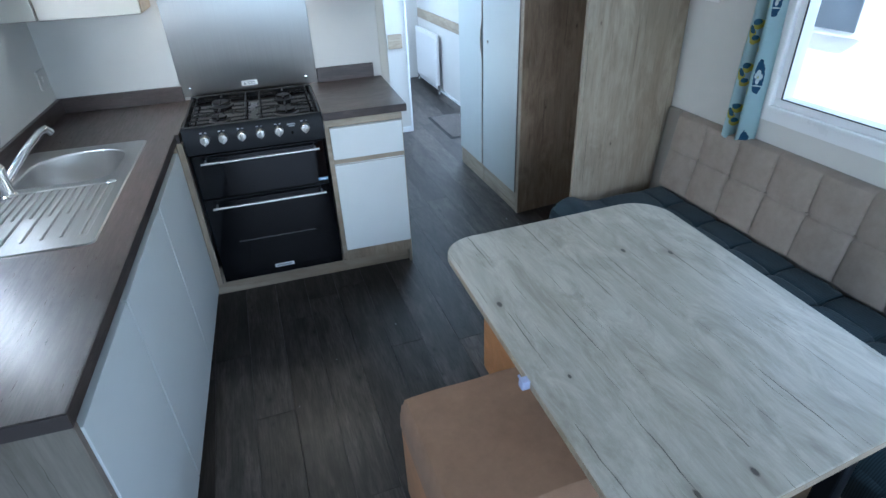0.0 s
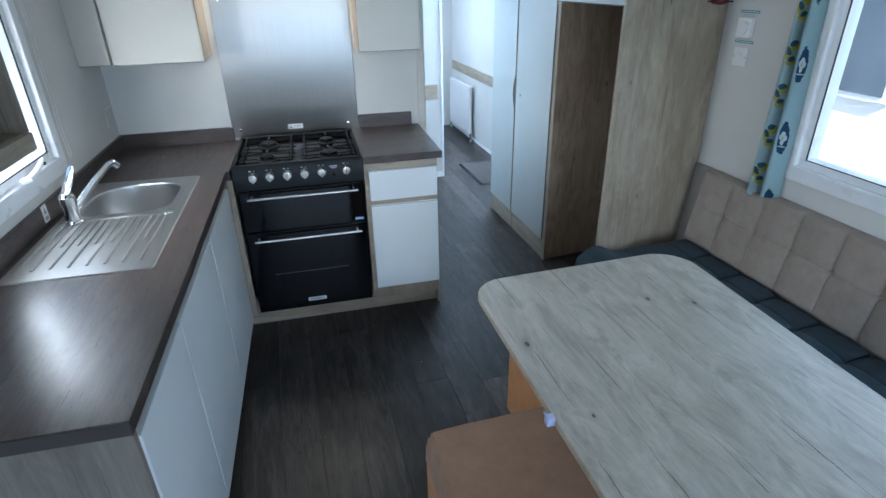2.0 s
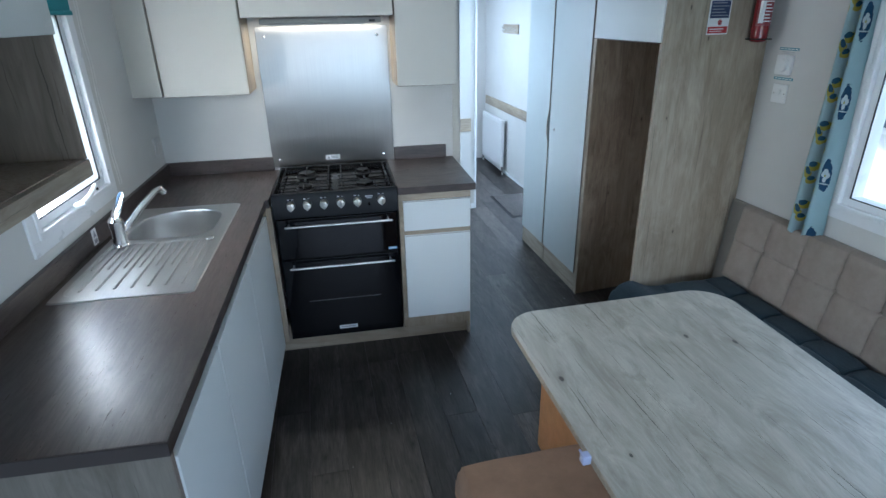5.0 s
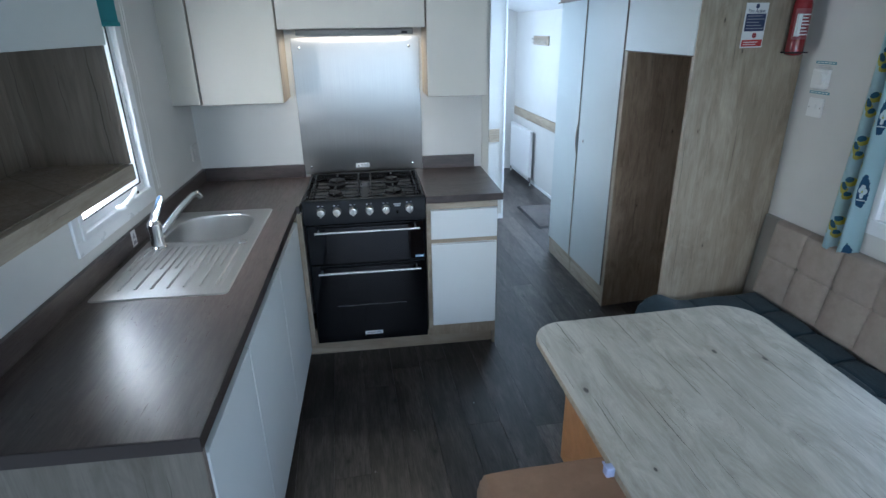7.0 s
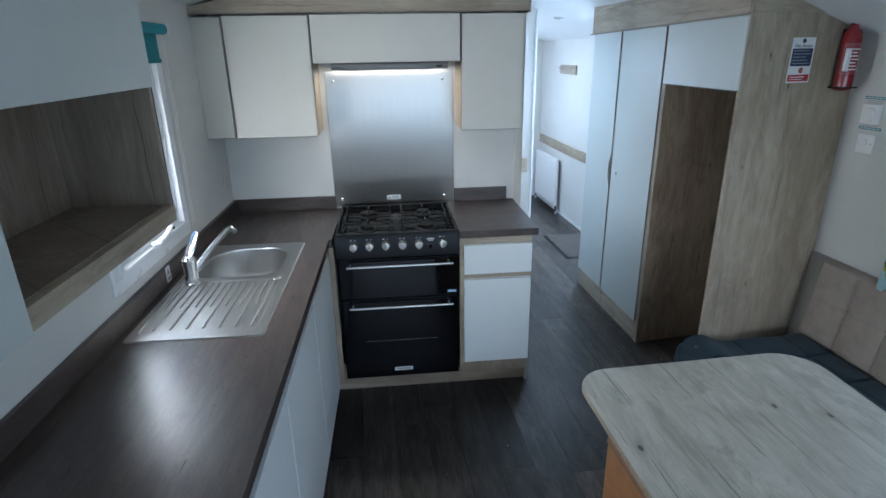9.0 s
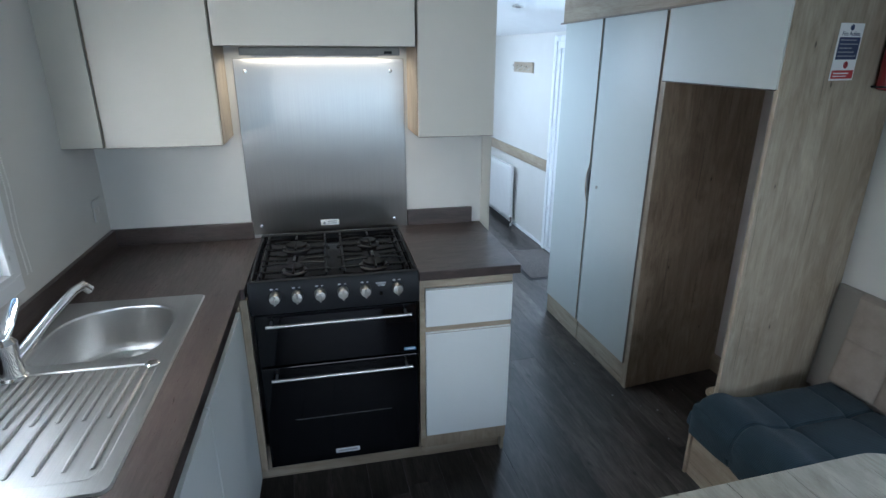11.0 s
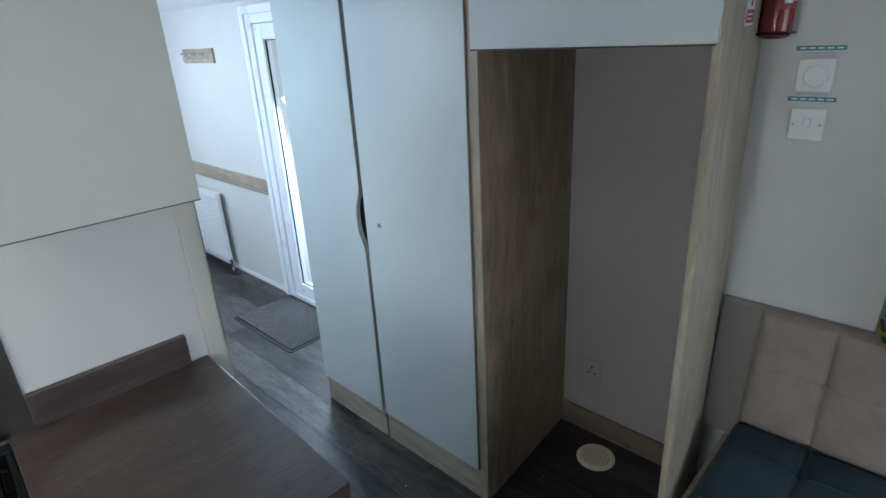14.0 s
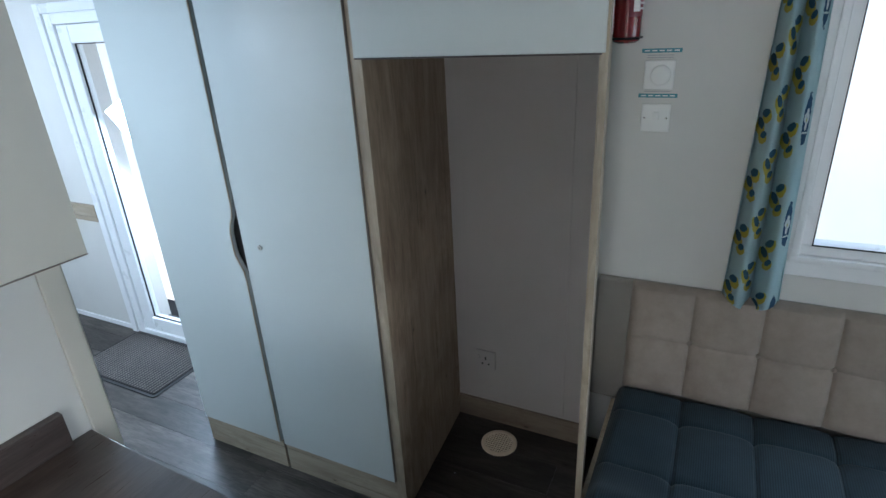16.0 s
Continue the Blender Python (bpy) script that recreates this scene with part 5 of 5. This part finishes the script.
for k in range(4):
    yy = 5.04 + k * 0.107
    part("hook", tube([(1.868, yy, 1.60), (1.845, yy, 1.598), (1.832, yy, 1.61)], 0.006, 8, bm=tube([(1.868, yy, 1.585), (1.850, yy, 1.565), (1.835, yy, 1.572)], 0.005, 8)), chrome, hk)
place = SQUARE


def front_door():
    t = thing("door_1", (1.89, 4.16, 0), "white uPVC entrance door with a tall glass panel", "door", kind="structure")
    y0, y1, z1 = 3.72, 4.60, 1.76
    bm = box(1.862, 1.885, y1, y1 + 0.045, 0.0, z1 + 0.045, 0.003)
    box(1.862, 1.885, y0 - 0.045, y0, 0.0, z1 + 0.045, 0.003, bm=bm)
    box(1.862, 1.885, y0, y1, z1, z1 + 0.045, 0.003, bm=bm)
    part("door_trim", bm, upvc, t)
    bm = box(1.873, 1.95, y1 - 0.055, y1, 0.0, z1, 0.004)
    box(1.873, 1.95, y0, y0 + 0.055, 0.0, z1, 0.004, bm=bm)
    box(1.873, 1.95, y0 + 0.055, y1 - 0.055, z1 - 0.05, z1, 0.004, bm=bm)
    box(1.873, 1.95, y0 + 0.055, y1 - 0.055, 0.0, 0.03, 0.004, bm=bm)
    part("door_frame", bm, upvc, t)
    a, b, c, d = y0 + 0.057, y1 - 0.057, 0.032, z1 - 0.052
    s = 0.085
    bm = box(1.885, 1.94, a, a + s, c, d, 0.005)
    box(1.885, 1.94, b - s, b, c, d, 0.005, bm=bm)
    box(1.885, 1.94, a + s, b - s, d - s, d, 0.005, bm=bm)
    box(1.885, 1.94, a + s, b - s, c, c + s, 0.005, bm=bm)
    leafp = part("leaf", bm, upvc, t)
    g = part("pane", box(1.908, 1.912, a + s, b - s, c + s, d - s), glass, t)
    g.visible_shadow = False
    bm = bmesh.new()
    for p, q, r, u in ((a + s, b - s, c + s, c + s + 0.005), (a + s, b - s, d - s - 0.005, d - s), (a + s, a + s + 0.005, c + s, d - s), (b - s - 0.005, b - s, c + s, d - s)):
        box(1.900, 1.907, p, q, r, u, bm=bm)
    part("gasket", bm, rubber, t)


front_door()
dm = thing("doormat", (1.67, 4.3, 0), "dark grey ribbed doormat inside the entrance door", "doormat")
part("backing", prism(rounded(1.455, 1.862, 3.94, 4.60, (0.02,) * 4, 4), "z", 0.0, 0.005, 0.001), rubber, dm)
part("mat_surface", prism(rounded(1.470, 1.850, 3.955, 4.585, (0.02,) * 4, 4), "z", 0.005, 0.010, 0.002), mat_grey, dm)
for k in range(31):
    part("rib", tube([(1.478, 3.97 + k * 0.02, 0.010), (1.842, 3.97 + k * 0.02, 0.010)], 0.0052, 5), mat_rib, dm)

sp = thing("downlight", (1.40, 4.3, roof_z(1.40)), "small recessed ceiling downlight in the hall", "downlight")
part("rim", lathe([(0.045, 0.004), (0.045, -0.006), (0.036, -0.010), (0.030, -0.004), (0.001, -0.003)], (1.40, 4.3, roof_z(1.40) - 0.004), seg=28), chrome, sp)

# ---- outside ----
part("ground", box(-60, 60, -60, 60, -0.75, -0.70), grass_green, kind="structure", smooth=False)
part("pavement", box(2.3, 4.3, 1.5, 12.0, -0.70, -0.66, 0.01), paving, kind="structure")
nb = thing("neighbour_caravan", (5.6, 1.5, -0.7), "white neighbouring static caravan with grey windows", "caravan")
part("wall", box(4.3, 7.4, -7.0, 12.0, -0.68, 3.0, 0.02), neighbour_white, nb)
part("roof", prism([(4.2, 3.0), (7.5, 3.0), (6.0, 3.5)], "y", -7.1, 12.1), print_grey, nb, smooth=False)
for y in (-3.6, 2.66):
    wd = part("window", box(4.26, 4.30, y, y + 0.8, 0.75, 1.9, 0.01), upvc, nb)
    part("pane", box(4.25, 4.258, y + 0.05, y + 0.75, 0.80, 1.85), neighbour_pane, wd)
nb2 = thing("neighbour_caravan", (-11, 20, -0.7), "white neighbouring static caravan beyond the fence", "caravan")
part("wall", box(-13.0, -9.0, 13.0, 27.0, -0.35, 2.0, 0.02), nb_far, nb2)
part("roof", prism([(-13.1, 2.0), (-8.9, 2.0), (-11, 2.5)], "y", 12.9, 27.1), print_grey, nb2, smooth=False)
for y in (14.5, 17.5, 20.5, 23.5):
    wd = part("window", box(-9.0, -8.96, y, y + 1.0, 0.9, 1.7, 0.01), upvc, nb2)
    part("pane", box(-8.955, -8.948, y + 0.06, y + 0.94, 0.96, 1.64), neighbour_pane, wd)
fn = thing("fence", (-3.4, 4.5, -0.7), "weathered green-grey picket fence outside the kitchen window", "fence")
for k in range(80):
    y = 1.0 + k * 0.19
    part("slat", box(-3.42, -3.40, y, y + 0.09, -0.7, 0.95 + 0.02 * math.sin(k * 3.1), 0.004, 1), fence_wood, fn)
for z in (-0.2, 0.6):
    part("rail", box(-3.46, -3.42, 0.9, 16.3, z, z + 0.07), fence_wood, fn)


def tree(x, y, h, seed):
    rnd = random.Random(seed)
    t = thing("tree", (x, y, -0.7), "bare-limbed garden tree with sparse small leaves behind the fence", "tree")
    bm = bmesh.new()
    tips = []

    def limb(p, d, length, r, depth):
        pts, rad = [p], [r]
        for i in range(1, 4):
            d = (d + Vector((rnd.uniform(-.2, .2), rnd.uniform(-.2, .2), rnd.uniform(-.05, .15)))).normalized()
            pts.append(pts[-1] + d * length / 3)
            rad.append(r * (1 - 0.15 * i))
        tube(pts, rad, 6, bm=bm)
        if depth == 0:
            tips.extend(pts[1:])
            return
        for k in range(3):
            nd = (d + Vector((rnd.uniform(-.9, .9), rnd.uniform(-.9, .9), rnd.uniform(-.1, .6)))).normalized()
            limb(pts[-1 if k else 2], nd, length * 0.68, rad[-1] * 0.7, depth - 1)

    limb(Vector((x, y, -0.7)), Vector((0, 0, 1)), h * 0.4, 0.10, 4)
    part("trunk", bm, bark, t)
    lb = bmesh.new()
    for p in tips:
        for k in range(9):
            c = p + Vector((rnd.gauss(0, .16), rnd.gauss(0, .16), rnd.gauss(0, .14)))
            a = Vector((rnd.uniform(-1, 1), rnd.uniform(-1, 1), rnd.uniform(-1, 1))).normalized() * 0.045
            b = a.cross(Vector((rnd.uniform(-1, 1), rnd.uniform(-1, 1), rnd.uniform(-1, 1)))).normalized() * 0.022
            lb.faces.new([lb.verts.new(c + q) for q in (a, b, -a, -b)])
    part("crown", lb, leaf, t)


tree(-5.2, 9.6, 4.6, 3)
tree(-6.4, 13.0, 5.4, 5)
tree(-5.4, 3.4, 4.4, 9)

# ---- floor planks ----
WIDE, LONG = 0.152, 1.22
meshes = {}


def plank_mesh(w, l):
    key = (round(w, 4), round(l, 4))
    if key not in meshes:
        bm = bmesh.new()
        g = 0.0003
        top = [bm.verts.new(p) for p in ((g + 0.0007, g + 0.0007, 0), (w - g - 0.0007, g + 0.0007, 0), (w - g - 0.0007, l - g - 0.0007, 0), (g + 0.0007, l - g - 0.0007, 0))]
        mid = [bm.verts.new(p) for p in ((g, g, -0.0007), (w - g, g, -0.0007), (w - g, l - g, -0.0007), (g, l - g, -0.0007))]
        low = [bm.verts.new((v.co.x, v.co.y, -0.012)) for v in mid]
        bm.faces.new(top)
        for r, s in ((top, mid), (mid, low)):
            for i in range(4):
                j = (i + 1) % 4
                bm.faces.new((r[i], s[i], s[j], r[j]))
        bmesh.ops.recalc_face_normals(bm, faces=bm.faces)
        me = bpy.data.meshes.new("plank")
        bm.to_mesh(me)
        bm.free()
        me.materials.append(floor_plank)
        meshes[key] = me
    return meshes[key]


floor = tagged(new("floor"), "dark grey-brown oak-effect vinyl plank floor", kind="structure")
rnd = random.Random(4)
col = 0
x = -1.10
while x < 2.0:
    y = -3.1 - rnd.random() * LONG
    while y < 6.2:
        a, b = max(y, -3.1), min(y + LONG, 6.3)
        if b - a > 0.02:
            ob = new("plank", plank_mesh(WIDE, b - a))
            ob.location = (x, a, 0)
            ob.parent = floor
        y += LONG
    x += WIDE
